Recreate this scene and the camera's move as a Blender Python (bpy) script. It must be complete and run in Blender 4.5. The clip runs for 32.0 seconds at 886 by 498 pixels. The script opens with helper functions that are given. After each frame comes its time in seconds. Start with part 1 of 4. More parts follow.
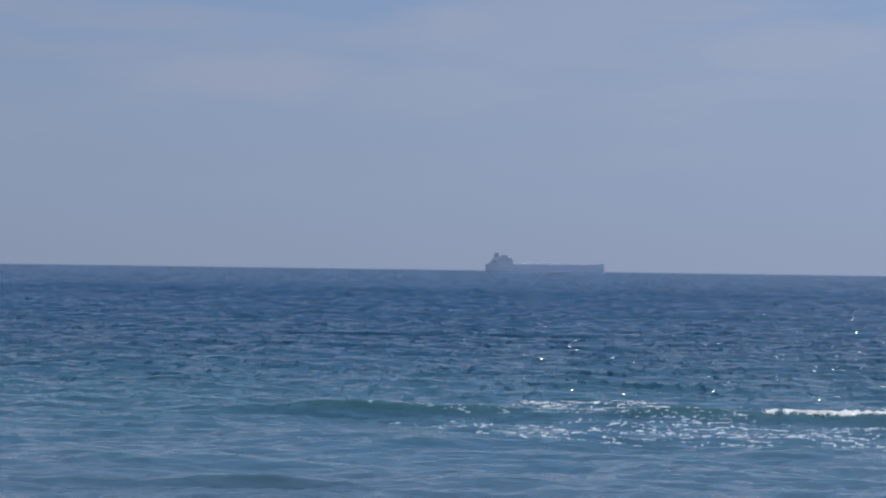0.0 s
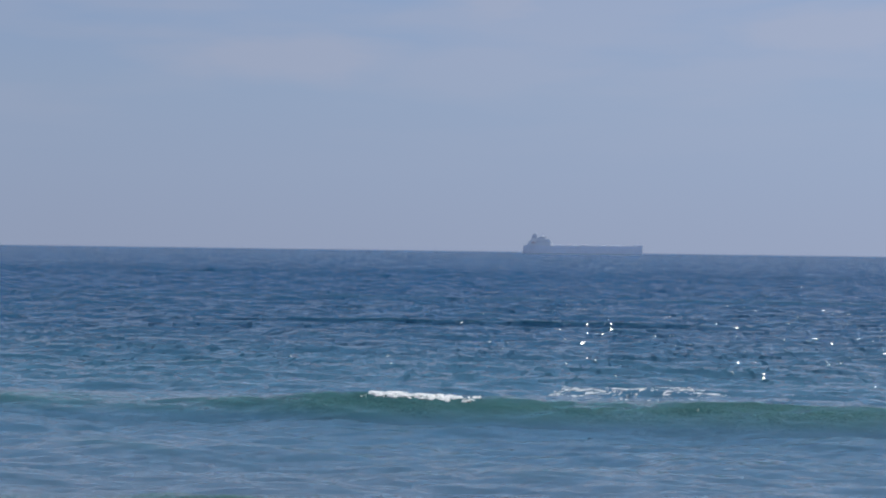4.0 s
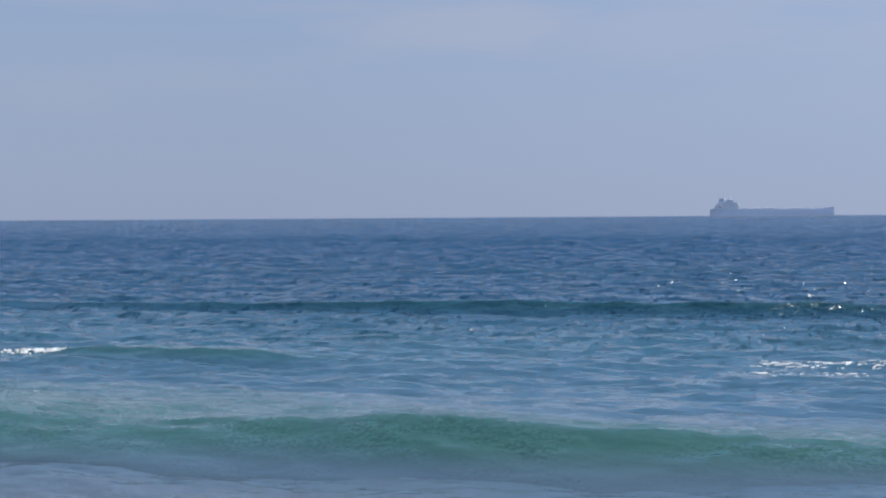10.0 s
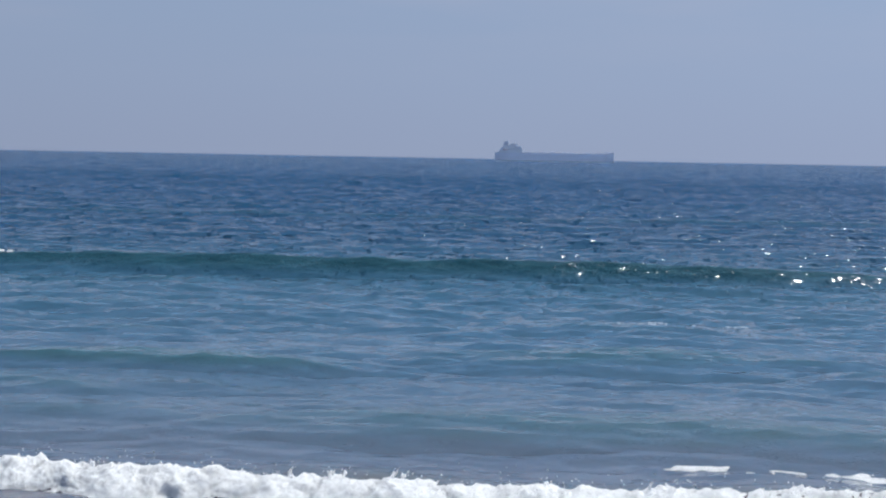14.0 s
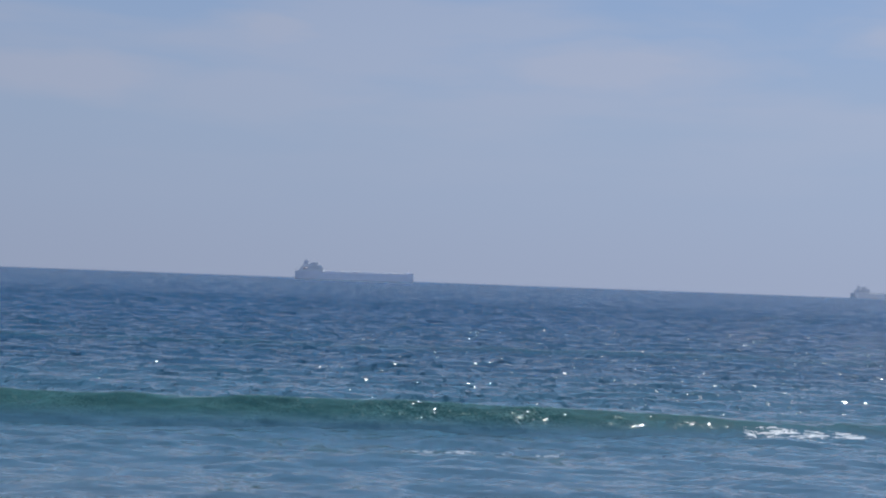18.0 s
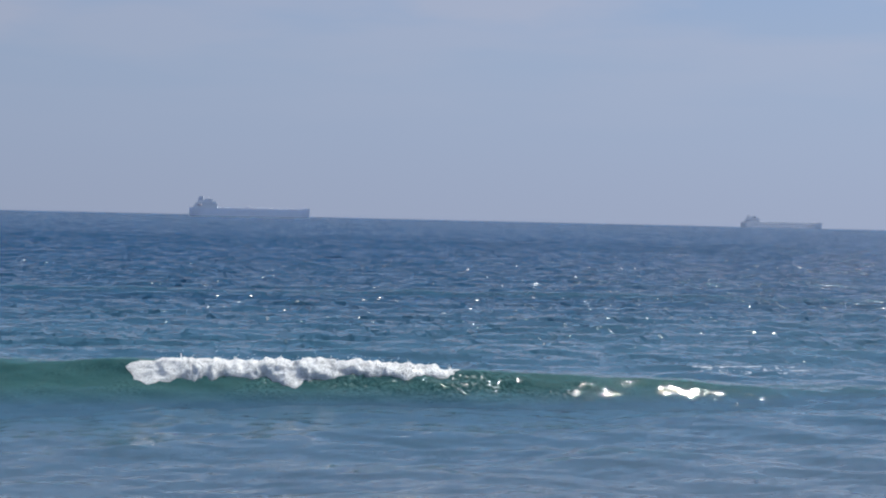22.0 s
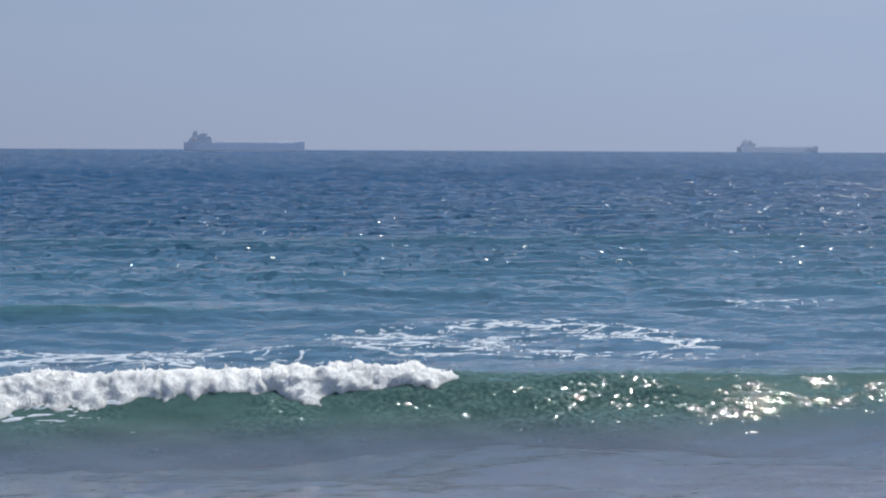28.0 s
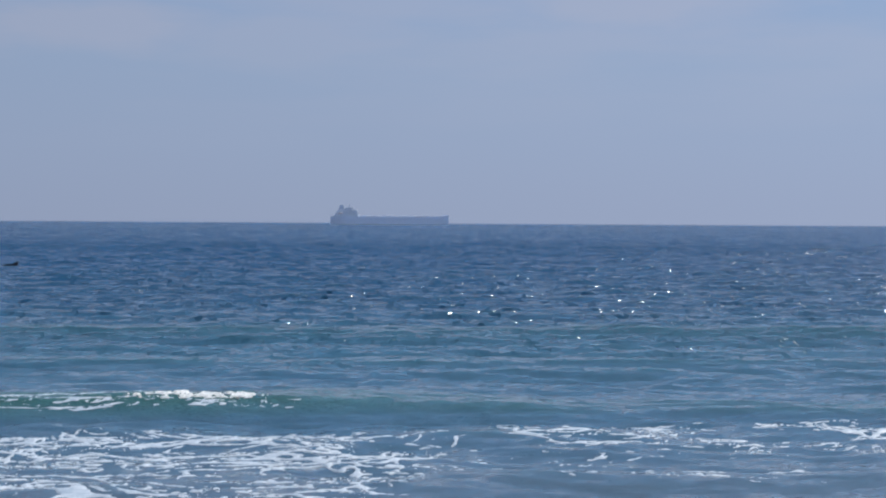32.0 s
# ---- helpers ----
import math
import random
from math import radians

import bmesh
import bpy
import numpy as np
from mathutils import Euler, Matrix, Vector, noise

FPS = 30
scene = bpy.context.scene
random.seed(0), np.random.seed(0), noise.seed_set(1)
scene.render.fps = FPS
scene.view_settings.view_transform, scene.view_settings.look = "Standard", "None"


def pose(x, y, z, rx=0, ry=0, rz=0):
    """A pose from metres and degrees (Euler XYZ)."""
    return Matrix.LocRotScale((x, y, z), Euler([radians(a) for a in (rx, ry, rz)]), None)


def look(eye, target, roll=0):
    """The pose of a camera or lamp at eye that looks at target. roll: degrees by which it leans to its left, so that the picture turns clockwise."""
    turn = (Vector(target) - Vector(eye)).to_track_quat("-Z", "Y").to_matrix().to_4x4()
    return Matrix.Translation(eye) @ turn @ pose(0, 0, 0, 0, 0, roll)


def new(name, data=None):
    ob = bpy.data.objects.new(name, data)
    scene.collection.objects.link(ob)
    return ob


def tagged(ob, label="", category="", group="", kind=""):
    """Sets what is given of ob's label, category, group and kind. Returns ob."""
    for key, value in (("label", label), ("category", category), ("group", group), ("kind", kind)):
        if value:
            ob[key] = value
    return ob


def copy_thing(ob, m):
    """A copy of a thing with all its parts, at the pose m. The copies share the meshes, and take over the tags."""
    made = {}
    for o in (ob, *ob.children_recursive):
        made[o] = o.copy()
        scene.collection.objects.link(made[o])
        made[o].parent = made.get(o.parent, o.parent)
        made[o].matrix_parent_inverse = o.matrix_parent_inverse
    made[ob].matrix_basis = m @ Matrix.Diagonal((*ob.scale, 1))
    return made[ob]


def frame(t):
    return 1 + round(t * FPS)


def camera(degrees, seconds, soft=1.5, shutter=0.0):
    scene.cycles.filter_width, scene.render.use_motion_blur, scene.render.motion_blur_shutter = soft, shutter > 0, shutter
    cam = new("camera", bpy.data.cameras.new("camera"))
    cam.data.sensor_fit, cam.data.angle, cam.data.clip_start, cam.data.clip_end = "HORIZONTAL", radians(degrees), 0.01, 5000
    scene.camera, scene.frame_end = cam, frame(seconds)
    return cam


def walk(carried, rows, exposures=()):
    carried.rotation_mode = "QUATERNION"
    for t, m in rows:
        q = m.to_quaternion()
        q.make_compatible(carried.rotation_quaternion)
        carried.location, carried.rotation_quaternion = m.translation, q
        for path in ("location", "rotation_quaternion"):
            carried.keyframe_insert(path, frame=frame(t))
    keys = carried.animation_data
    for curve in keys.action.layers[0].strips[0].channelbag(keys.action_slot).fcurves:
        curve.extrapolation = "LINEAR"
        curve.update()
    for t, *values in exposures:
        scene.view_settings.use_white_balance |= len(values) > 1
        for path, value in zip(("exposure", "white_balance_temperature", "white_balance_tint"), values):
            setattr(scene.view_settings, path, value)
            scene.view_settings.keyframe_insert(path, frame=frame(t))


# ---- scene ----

# ---- camera: stands on the beach, panned and tilted by hand ----
EYE = Vector((0.0, 0.0, 5.0))
SHIP_AZ, SHIP2_AZ = 0.0, 20.73
cam = camera(34.0, 32.0, soft=2.2)

CAMERA_ROWS = [  # seconds, yaw to the right, pitch up, lean
    (0, -4.03, 0.77, 0.81), (0.5, -4.5, 0.56, 0.67), (1, -4.94, 0.43, 0.53), (1.5, -4.98, 0.49, 0.61), (2, -5.01, 0.49, 0.7),
    (2.5, -5.04, 0.49, 0.71), (4.5, -5.58, -0.62, 0.77), (5, -5.01, -1.7, 0.78), (5.5, -5.08, -2.18, 0.66), (6, -5.21, -2.72, 0.53),
    (6.5, -4.86, -4.21, 0.43), (7, -4.83, -4.82, 0.33), (7.5, -4.98, -4.85, 0.22), (8, -5.39, -4.67, 0.11), (8.5, -6.26, -3.44, 0.05),
    (9, -9.65, -2.21, -0.02), (9.5, -12.52, -1.66, -0.2), (10, -12.79, -1.29, -0.37), (10.5, -11.56, -0.96, -0.33), (11, -9.82, -0.26, -0.29),
    (11.5, -8.71, 0.28, 0.03), (12, -8.54, 0.65, 0.36), (12.5, -8.1, 0.67, 0.56), (13, -6.75, 0.46, 0.76), (13.5, -5.49, -1.55, 0.91),
    (14, -4.32, -3.65, 1.06), (14.5, -3.66, -3.51, 1.29), (16.5, -0.64, -2.46, 2.21), (17, -0.48, -1.23, 2.05), (17.5, 0.38, 0.58, 2.08),
    (18, 3.45, 1.28, 2.12), (18.5, 5.27, 1.27, 2.07), (19, 5.95, 1.33, 2.03), (19.5, 6.66, 1.33, 1.65), (20, 7.17, 0.8, 1.28),
    (20.5, 7.08, -0.9, 1.14), (21, 7.18, -1.33, 1.01), (21.5, 7.42, -1.26, 1.17), (22, 7.62, -1.2, 1.32), (22.5, 7.82, -1.26, 1.34),
    (23, 7.16, -1.27, 1.37), (23.5, 6.79, -1.29, 1.5), (24, 6.6, -1.45, 1.63), (24.5, 6.22, -2.66, 1.62), (25, 5.76, -3.05, 1.61),
    (25.5, 5.52, -3.32, 1.39), (27.5, 7.47, -3.97, 0.51), (28, 7.79, -3.94, 0.28), (28.5, 7.09, -3.74, 0.24), (29, 5.38, -3.14, 0.2),
    (29.5, 3.87, -2.34, 0.13), (30, 1.96, -2.07, 0.05), (30.5, 1.62, -2.04, -0.03), (31, 1.96, -2.08, -0.1), (31.5, 2.2, -1.77, -0.06),
    (32, 2.11, -1.06, 0.35),
]


def aim(yaw, pitch, roll):
    a, p = radians(yaw), radians(pitch)
    way = Vector((math.sin(a) * math.cos(p), math.cos(a) * math.cos(p), math.sin(p)))
    return look(EYE, EYE + way * 100.0, roll)


EXPOSURES = [  # seconds, stops, kelvin, tint
    (0, -0.12, 6500, 10), (1, -0.02, 6500, 10), (2.5, 0.02, 6550, 10), (5, 0.07, 6650, 10), (6, 0.22, 6780, 10), (7, 0.22, 6750, 10), (8, 0.22, 6600, 10),
    (9, 0.21, 6600, 10), (11, 0.2, 6620, 10), (12, 0.12, 6530, 10), (14, 0.04, 6470, 10), (17, 0.07, 6620, 10), (19, 0.07, 6700, 10), (23, 0.08, 6720, 10),
    (25, 0.08, 6620, 10), (28, 0.10, 6690, 10), (30, 0.06, 6560, 10), (32, 0.03, 6500, 10)]
walk(cam, [(t, aim(a, b, c)) for t, a, b, c in CAMERA_ROWS], EXPOSURES)

# ---- light: hazy blue sky, sun high ahead and to the right ----
SUN_ELEV, SUN_AZ = 58.0, 57.0
sun = new("sun", bpy.data.lights.new("sun", "SUN"))
sun.data.energy, sun.data.angle, sun.data.color = 4.6, radians(0.55), (0.98, 1.0, 0.98)
s_dir = Vector((math.sin(radians(SUN_AZ)) * math.cos(radians(SUN_ELEV)),
                math.cos(radians(SUN_AZ)) * math.cos(radians(SUN_ELEV)), math.sin(radians(SUN_ELEV))))
sun.matrix_world = look(s_dir * 100.0, (0, 0, 0))


class Nodes:
    """Small helper to lay out a node tree."""

    def __init__(self, tree):
        self.tree = tree
        tree.nodes.clear()

    def add(self, kind, **inputs):
        n = self.tree.nodes.new(kind)
        for k, v in inputs.items():
            self.put(n, k.replace("_", " "), v)
        return n

    def put(self, n, key, v):
        sock = n.inputs[int(key)] if str(key).isdigit() else n.inputs[key]
        if isinstance(v, bpy.types.NodeSocket):
            self.tree.links.new(v, sock)
        else:
            sock.default_value = v

    def math(self, op, a, b=0.0, clamp=False):
        n = self.tree.nodes.new("ShaderNodeMath")
        n.operation, n.use_clamp = op, clamp
        self.put(n, "0", a), self.put(n, "1", b)
        return n.outputs[0]

    def vec(self, op, a, b=(0, 0, 0), scale=None):
        n = self.tree.nodes.new("ShaderNodeVectorMath")
        n.operation = op
        self.put(n, "0", a)
        if op == "SCALE":
            self.put(n, "Scale", scale)
        else:
            self.put(n, "1", b)
        return n.outputs[1 if op == "LENGTH" else 0]

    def ramp(self, fac, stops, interp="LINEAR"):
        n = self.tree.nodes.new("ShaderNodeValToRGB")
        n.color_ramp.interpolation = interp
        while len(n.color_ramp.elements) < len(stops):
            n.color_ramp.elements.new(0.5)
        for e, (p, c) in zip(n.color_ramp.elements, stops):
            e.position = p
            e.color = (*c, 1) if len(c) == 3 else c
        self.put(n, "Fac", fac)
        return n.outputs[0]

    def mix(self, fac, a, b, mode="MIX"):
        n = self.tree.nodes.new("ShaderNodeMix")
        n.data_type, n.blend_type = "RGBA", mode
        for k, v in ((0, fac), (6, a), (7, b)):
            if isinstance(v, bpy.types.NodeSocket):
                self.tree.links.new(v, n.inputs[k])
            else:
                n.inputs[k].default_value = v if k == 0 or len(v) == 4 else (*v, 1)
        return n.outputs[2]

    def noise(self, vector, scale, detail=3.0, rough=0.55, out="Fac"):
        n = self.add("ShaderNodeTexNoise", Vector=vector, Scale=scale, Detail=detail, Roughness=rough)
        return n.outputs[out]

    def remap(self, v, a, b, c=0.0, d=1.0):
        n = self.tree.nodes.new("ShaderNodeMapRange")
        for i, x in enumerate((v, a, b, c, d)):
            self.put(n, str(i), x)
        return n.outputs[0]


def make_world():
    w = bpy.data.worlds.new("sky")
    scene.world = w
    w.use_nodes = True
    n = Nodes(w.node_tree)
    co = n.add("ShaderNodeTexCoord").outputs["Generated"]
    sep = n.add("ShaderNodeSeparateXYZ", Vector=co)
    up = n.math("MAXIMUM", sep.outputs["Z"], 0.004)
    sky = n.add("ShaderNodeTexSky")
    sky.sky_type, sky.sun_disc = "NISHITA", False
    sky.sun_elevation, sky.sun_rotation, sky.dust_density, sky.air_density = radians(SUN_ELEV), radians(SUN_AZ), 3.0, 1.2
    clear = n.add("ShaderNodeBackground", Color=sky.outputs[0], Strength=0.06)
    # haze near the horizon, thinning upwards into thin cloud veils
    veil = n.ramp(up, [(0.0, HAZE[0]), (0.05, HAZE[1]), (0.11, HAZE[2]), (0.17, HAZE[3]), (0.30, HAZE[4]), (0.55, HAZE[5]), (1.0, HAZE[6])])
    flat = n.vec("MULTIPLY", co, (3.0, 3.0, 17.0))
    puff = n.noise(flat, 1.6, 4.0, 0.5)
    cover = n.math("MULTIPLY", n.remap(puff, 0.42, 0.62, 0.0, 0.55), n.remap(up, 0.045, 0.13))
    fray = n.noise(n.vec("MULTIPLY", co, (14.0, 14.0, 50.0)), 1.0, 4.0, 0.55)
    for east, height, wide, tall in CLOUDS:
        dx = n.math("DIVIDE", n.math("SUBTRACT", sep.outputs["X"], east), wide)
        dz = n.math("DIVIDE", n.math("SUBTRACT", up, height), tall)
        far = n.math("SQRT", n.math("ADD", n.math("MULTIPLY", dx, dx), n.math("MULTIPLY", dz, dz)))
        blob = n.remap(n.math("ADD", far, n.math("MULTIPLY", n.math("SUBTRACT", fray, 0.5), 1.6)), 1.15, 0.25, 0.0, 0.8)
        ahead = n.math("GREATER_THAN", sep.outputs["Y"], 0.0)
        cover = n.math("MAXIMUM", cover, n.math("MULTIPLY", blob, ahead))
    # the haze is brighter towards the sun
    glow = n.remap(sep.outputs["X"], -0.35, 0.45, 0.93, 1.10)
    cloudy = n.vec("SCALE", n.mix(cover, veil, CLOUD), scale=glow)
    hazy = n.add("ShaderNodeBackground", Color=cloudy, Strength=1.0)
    fac = n.remap(up, 0.16, 0.7, 0.95, 0.6)
    mixed = n.add("ShaderNodeMixShader")
    n.put(mixed, "0", fac), n.put(mixed, "1", clear.outputs[0]), n.put(mixed, "2", hazy.outputs[0])
    out = n.add("ShaderNodeOutputWorld", Surface=mixed.outputs[0])


HAZE = [(0.302, 0.366, 0.522), (0.298, 0.376, 0.542), (0.288, 0.380, 0.555), (0.258, 0.368, 0.578), (0.165, 0.310, 0.60), (0.105, 0.250, 0.56), (0.085, 0.212, 0.48)]
CLOUD = (0.350, 0.405, 0.555)
CLOUDS = [(-0.060, 0.166, 0.055, 0.020), (0.165, 0.146, 0.14, 0.024), (-0.20, 0.129, 0.10, 0.018), (0.42, 0.17, 0.12, 0.02)]
make_world()


# ---- materials ----
def material(name):
    m = bpy.data.materials.new(name)
    m.use_nodes = True
    return m, Nodes(m.node_tree)


def finish(n, shader):
    n.add("ShaderNodeOutputMaterial", Surface=shader)


def mat_water(name="sea_water"):
    """Sea water: sandy in the wash, green over the bar, deep blue offshore; the depth gives the colour, the ripples the
    gloss. Light through the crests is painted in.
    """
    m, n = material(name)
    pos = n.add("ShaderNodeNewGeometry")
    place, normal = pos.outputs["Position"], pos.outputs["Normal"]
    local = n.add("ShaderNodeTexCoord").outputs["Object"]
    sep = n.add("ShaderNodeSeparateXYZ", Vector=place)
    big = n.noise(n.vec("MULTIPLY", place, (0.05, 0.09, 0.0)), 1.0, 3.0)
    off = n.math("MULTIPLY", n.math("SUBTRACT", big, 0.5), 8.0)
    dist = n.math("ADD", sep.outputs["Y"], off)
    deep = n.ramp(n.remap(dist, 15.0, 175.0), [
        (0.0, (0.138, 0.132, 0.144)), (0.035, (0.112, 0.124, 0.158)), (0.065, (0.064, 0.102, 0.142)),
        (0.13, (0.042, 0.096, 0.148)), (0.25, (0.029, 0.086, 0.132)), (0.45, (0.013, 0.053, 0.104)), (1.0, (0.009, 0.046, 0.106))])
    # green of light through raised crests, painted into the colour by height
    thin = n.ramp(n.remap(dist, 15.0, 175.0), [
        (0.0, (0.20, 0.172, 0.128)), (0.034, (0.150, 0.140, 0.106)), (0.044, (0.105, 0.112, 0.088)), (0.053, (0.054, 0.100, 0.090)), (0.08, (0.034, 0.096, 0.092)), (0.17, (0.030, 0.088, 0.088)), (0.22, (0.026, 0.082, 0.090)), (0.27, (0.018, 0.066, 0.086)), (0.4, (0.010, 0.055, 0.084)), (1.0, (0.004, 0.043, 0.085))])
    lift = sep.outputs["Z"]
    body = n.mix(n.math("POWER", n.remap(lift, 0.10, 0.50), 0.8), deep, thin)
    fine = n.noise(n.vec("MULTIPLY", local, (0.70, 2.0, 1.6)), 1.0, 5.0, 0.6, "Color")
    tiny = n.noise(n.vec("MULTIPLY", local, (3.0, 7.5, 5.0)), 1.0, 3.0, 0.62, "Color")
    # gusts: rougher and smoother patches
    gust = n.remap(n.noise(n.vec("MULTIPLY", place, (0.07, 0.22, 0.0)), 1.0, 3.0, 0.6), 0.35, 0.65, 0.55, 1.4)
    far_off = n.remap(sep.outputs["Y"], 22.0, 110.0)
    k1 = n.math("MULTIPLY", gust, n.ramp(far_off, [(0.0, (WATER_TILT[0],) * 3), (0.25, (WATER_TILT[1],) * 3), (0.6, (WATER_TILT[2],) * 3)]))
    k2 = n.math("MULTIPLY", gust, n.remap(far_off, 0.0, 1.0, WATER_TILT[3], WATER_TILT[4]))
    across = n.add("ShaderNodeCombineXYZ", X=n.remap(far_off, 0.15, 0.7, 0.30, 0.85), Y=1.0).outputs[0]
    half = (0.5, 0.5, 0.5)
    d1 = n.vec("SCALE", n.vec("MULTIPLY", n.vec("SUBTRACT", fine, half), across), scale=k1)
    d2 = n.vec("SCALE", n.vec("MULTIPLY", n.vec("SUBTRACT", tiny, half), across), scale=k2)
    # a few wavelets stand much steeper than the rest and catch the sun
    flock = n.remap(n.noise(n.vec("MULTIPLY", local, (0.7, 1.2, 1.0)), 1.0, 2.0, 0.5), 0.44, 0.60)
    near_spike = n.vec("SUBTRACT", n.noise(n.vec("MULTIPLY", local, (11.0, 19.0, 14.0)), 1.0, 2.0, 0.5, "Color"), half)
    # far spikes are stretched in depth so that glints show from the camera
    far_spike = n.vec("SUBTRACT", n.noise(n.vec("MULTIPLY", local, (6.5, 2.0, 5.0)), 1.0, 2.0, 0.5, "Color"), half)
    spike = n.mix(n.remap(sep.outputs["Y"], 42.0, 60.0), near_spike, far_spike)
    wide = n.vec("SUBTRACT", n.noise(n.vec("MULTIPLY", local, (2.6, 4.2, 3.0)), 1.0, 2.0, 0.5, "Color"), half)
    outer = n.remap(sep.outputs["Y"], 40.0, 90.0)
    flat_on = n.vec("MULTIPLY", spike, (1.5, 1, 0))
    d3 = n.vec("SCALE", n.vec("MULTIPLY", n.vec("MULTIPLY", spike, spike), flat_on), scale=n.math("MULTIPLY", flock, n.math("MULTIPLY", n.remap(sep.outputs["Y"], 28.0, 60.0, SPIKES * 0.35, SPIKES * 0.5), n.remap(lift, 0.12, 0.40, 1.0, 0.3))))
    d4 = n.vec("SCALE", n.vec("MULTIPLY", n.vec("MULTIPLY", wide, wide), n.vec("MULTIPLY", wide, (1, 1, 0))), scale=n.math("MULTIPLY", outer, SPIKES * 0.25))
    # some wavelet tops tip over towards the beach, stretched in depth to fit the camera's view: short ones near,
    # broader ones far out
    tops = n.noise(n.vec("MULTIPLY", local, (1.5, 0.50, 1.5)), 1.0, 3.0, 0.6)
    broad = n.noise(n.vec("MULTIPLY", local, (0.75, 0.17, 0.5)), 1.0, 3.0, 0.6)
    swing = n.noise(n.vec("MULTIPLY", local, (0.6, 0.9, 0.7)), 1.0, 2.0, 0.5)
    close_by = n.math("MULTIPLY", n.remap(sep.outputs["Y"], 40.0, 70.0), n.remap(sep.outputs["Y"], 100.0, 200.0, 1.0, 0.15))
    far_out = n.math("MULTIPLY", n.remap(sep.outputs["Y"], 100.0, 170.0), n.remap(sep.outputs["Y"], 350.0, 1100.0, 1.0, 0.2))
    tip = n.math("ADD", n.math("MULTIPLY", n.remap(tops, 0.57, 0.64, 0.0, 0.8), close_by), n.math("MULTIPLY", n.remap(broad, 0.57, 0.65, 0.0, 0.85), far_out))
    tip = n.math("MULTIPLY", tip, n.remap(gust, 0.75, 1.15, 0.35, 1.0))
    d5 = n.vec("SCALE", n.add("ShaderNodeCombineXYZ", X=n.remap(swing, 0.3, 0.7, -0.65, -0.10), Y=-0.80).outputs[0], scale=tip)
    # scattered wavelets with slopes set to throw the sun at the camera on the beach
    lone = n.remap(n.noise(n.vec("MULTIPLY", local, (3.4, 0.95, 3.0)), 1.0, 1.0, 0.5), GLITTER, GLITTER + 0.04)
    lone = n.math("MULTIPLY", lone, n.math("MULTIPLY", n.remap(sep.outputs["Y"], 44.0, 60.0), n.remap(sep.outputs["Y"], 200.0, 420.0, 1.0, 0.0)))
    turn = n.add("ShaderNodeSeparateXYZ", Vector=n.noise(n.vec("MULTIPLY", local, (2.3, 0.9, 2.0)), 1.0, 1.0, 0.5, "Color"))
    d8 = n.vec("SCALE", n.add("ShaderNodeCombineXYZ", X=n.remap(turn.outputs[0], 0.3, 0.7, -0.10, 0.62), Y=n.remap(turn.outputs[1], 0.3, 0.7, -0.42, -0.85)).outputs[0], scale=lone)
    d5 = n.vec("ADD", d5, d8)
    # the stretched faces of the swells are smoother, but for fine wrinkles
    d4 = n.vec("SCALE", n.vec("ADD", d4, d5), scale=n.remap(lift, 0.12, 0.40, 1.0, 0.12))
    ruffle = n.add("ShaderNodeCombineXYZ", X=n.remap(sep.outputs["Y"], 27.0, 33.0, 1.2, 1.4), Y=n.remap(sep.outputs["Y"], 27.0, 33.0, 1.05, 0.45)).outputs[0]
    wrinkle = n.vec("MULTIPLY", n.vec("SUBTRACT", n.noise(n.vec("MULTIPLY", local, (10.0, 11.0, 10.0)), 1.0, 2.0, 0.6, "Color"), half), ruffle)
    shaken = n.remap(n.noise(n.vec("MULTIPLY", local, (0.45, 0.8, 0.6)), 1.0, 2.0, 0.5), 0.42, 0.55, 0.20, WRINKLE)
    d6 = n.vec("SCALE", wrinkle, scale=n.math("MULTIPLY", n.remap(lift, 0.14, 0.40), shaken))
    # broken facets of distant water
    rolling = n.vec("MULTIPLY", n.vec("SUBTRACT", n.noise(n.vec("MULTIPLY", local, (0.28, 0.055, 0.2)), 1.0, 4.0, 0.62, "Color"), half), (0.6, 1, 0))
    d7 = n.vec("SCALE", rolling, scale=n.math("MULTIPLY", n.remap(sep.outputs["Y"], 160.0, 420.0, 0.0, 0.6), n.remap(sep.outputs["Y"], 900.0, 2500.0, 1.0, 0.3)))
    fade = n.remap(sep.outputs["Y"], 110.0, 240.0, 1.0, 0.6)
    d3 = n.vec("ADD", n.vec("SCALE", n.vec("ADD", d3, d4), scale=fade), n.vec("ADD", d6, d7))
    # offshore every normal is tilted to the camera's side, as only such wavelet faces are seen; eased far out to pale
    # the water for haze
    lean = n.add("ShaderNodeCombineXYZ", Y=n.math("ADD", n.remap(sep.outputs["Y"], 24.0, 320.0, -0.02, -0.20), n.remap(sep.outputs["Y"], 320.0, 1400.0, 0.0, 0.04)))
    bent = n.vec("NORMALIZE", n.vec("ADD", n.vec("ADD", normal, lean.outputs[0]), n.vec("ADD", d3, n.vec("ADD", d1, d2))))
    rough = n.remap(sep.outputs["Y"], 50.0, 80.0, 0.05, 0.14)
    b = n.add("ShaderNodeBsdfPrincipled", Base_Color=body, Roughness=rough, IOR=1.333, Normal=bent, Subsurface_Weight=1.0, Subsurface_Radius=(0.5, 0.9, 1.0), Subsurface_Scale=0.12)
    b.subsurface_method = "BURLEY"
    finish(n, b.outputs[0])
    return m


SPIKES = 60.0
WRINKLE = 1.25
GLITTER = 0.665
WATER_TILT = (0.65, 0.82, 1.0, 0.35, 1.5)


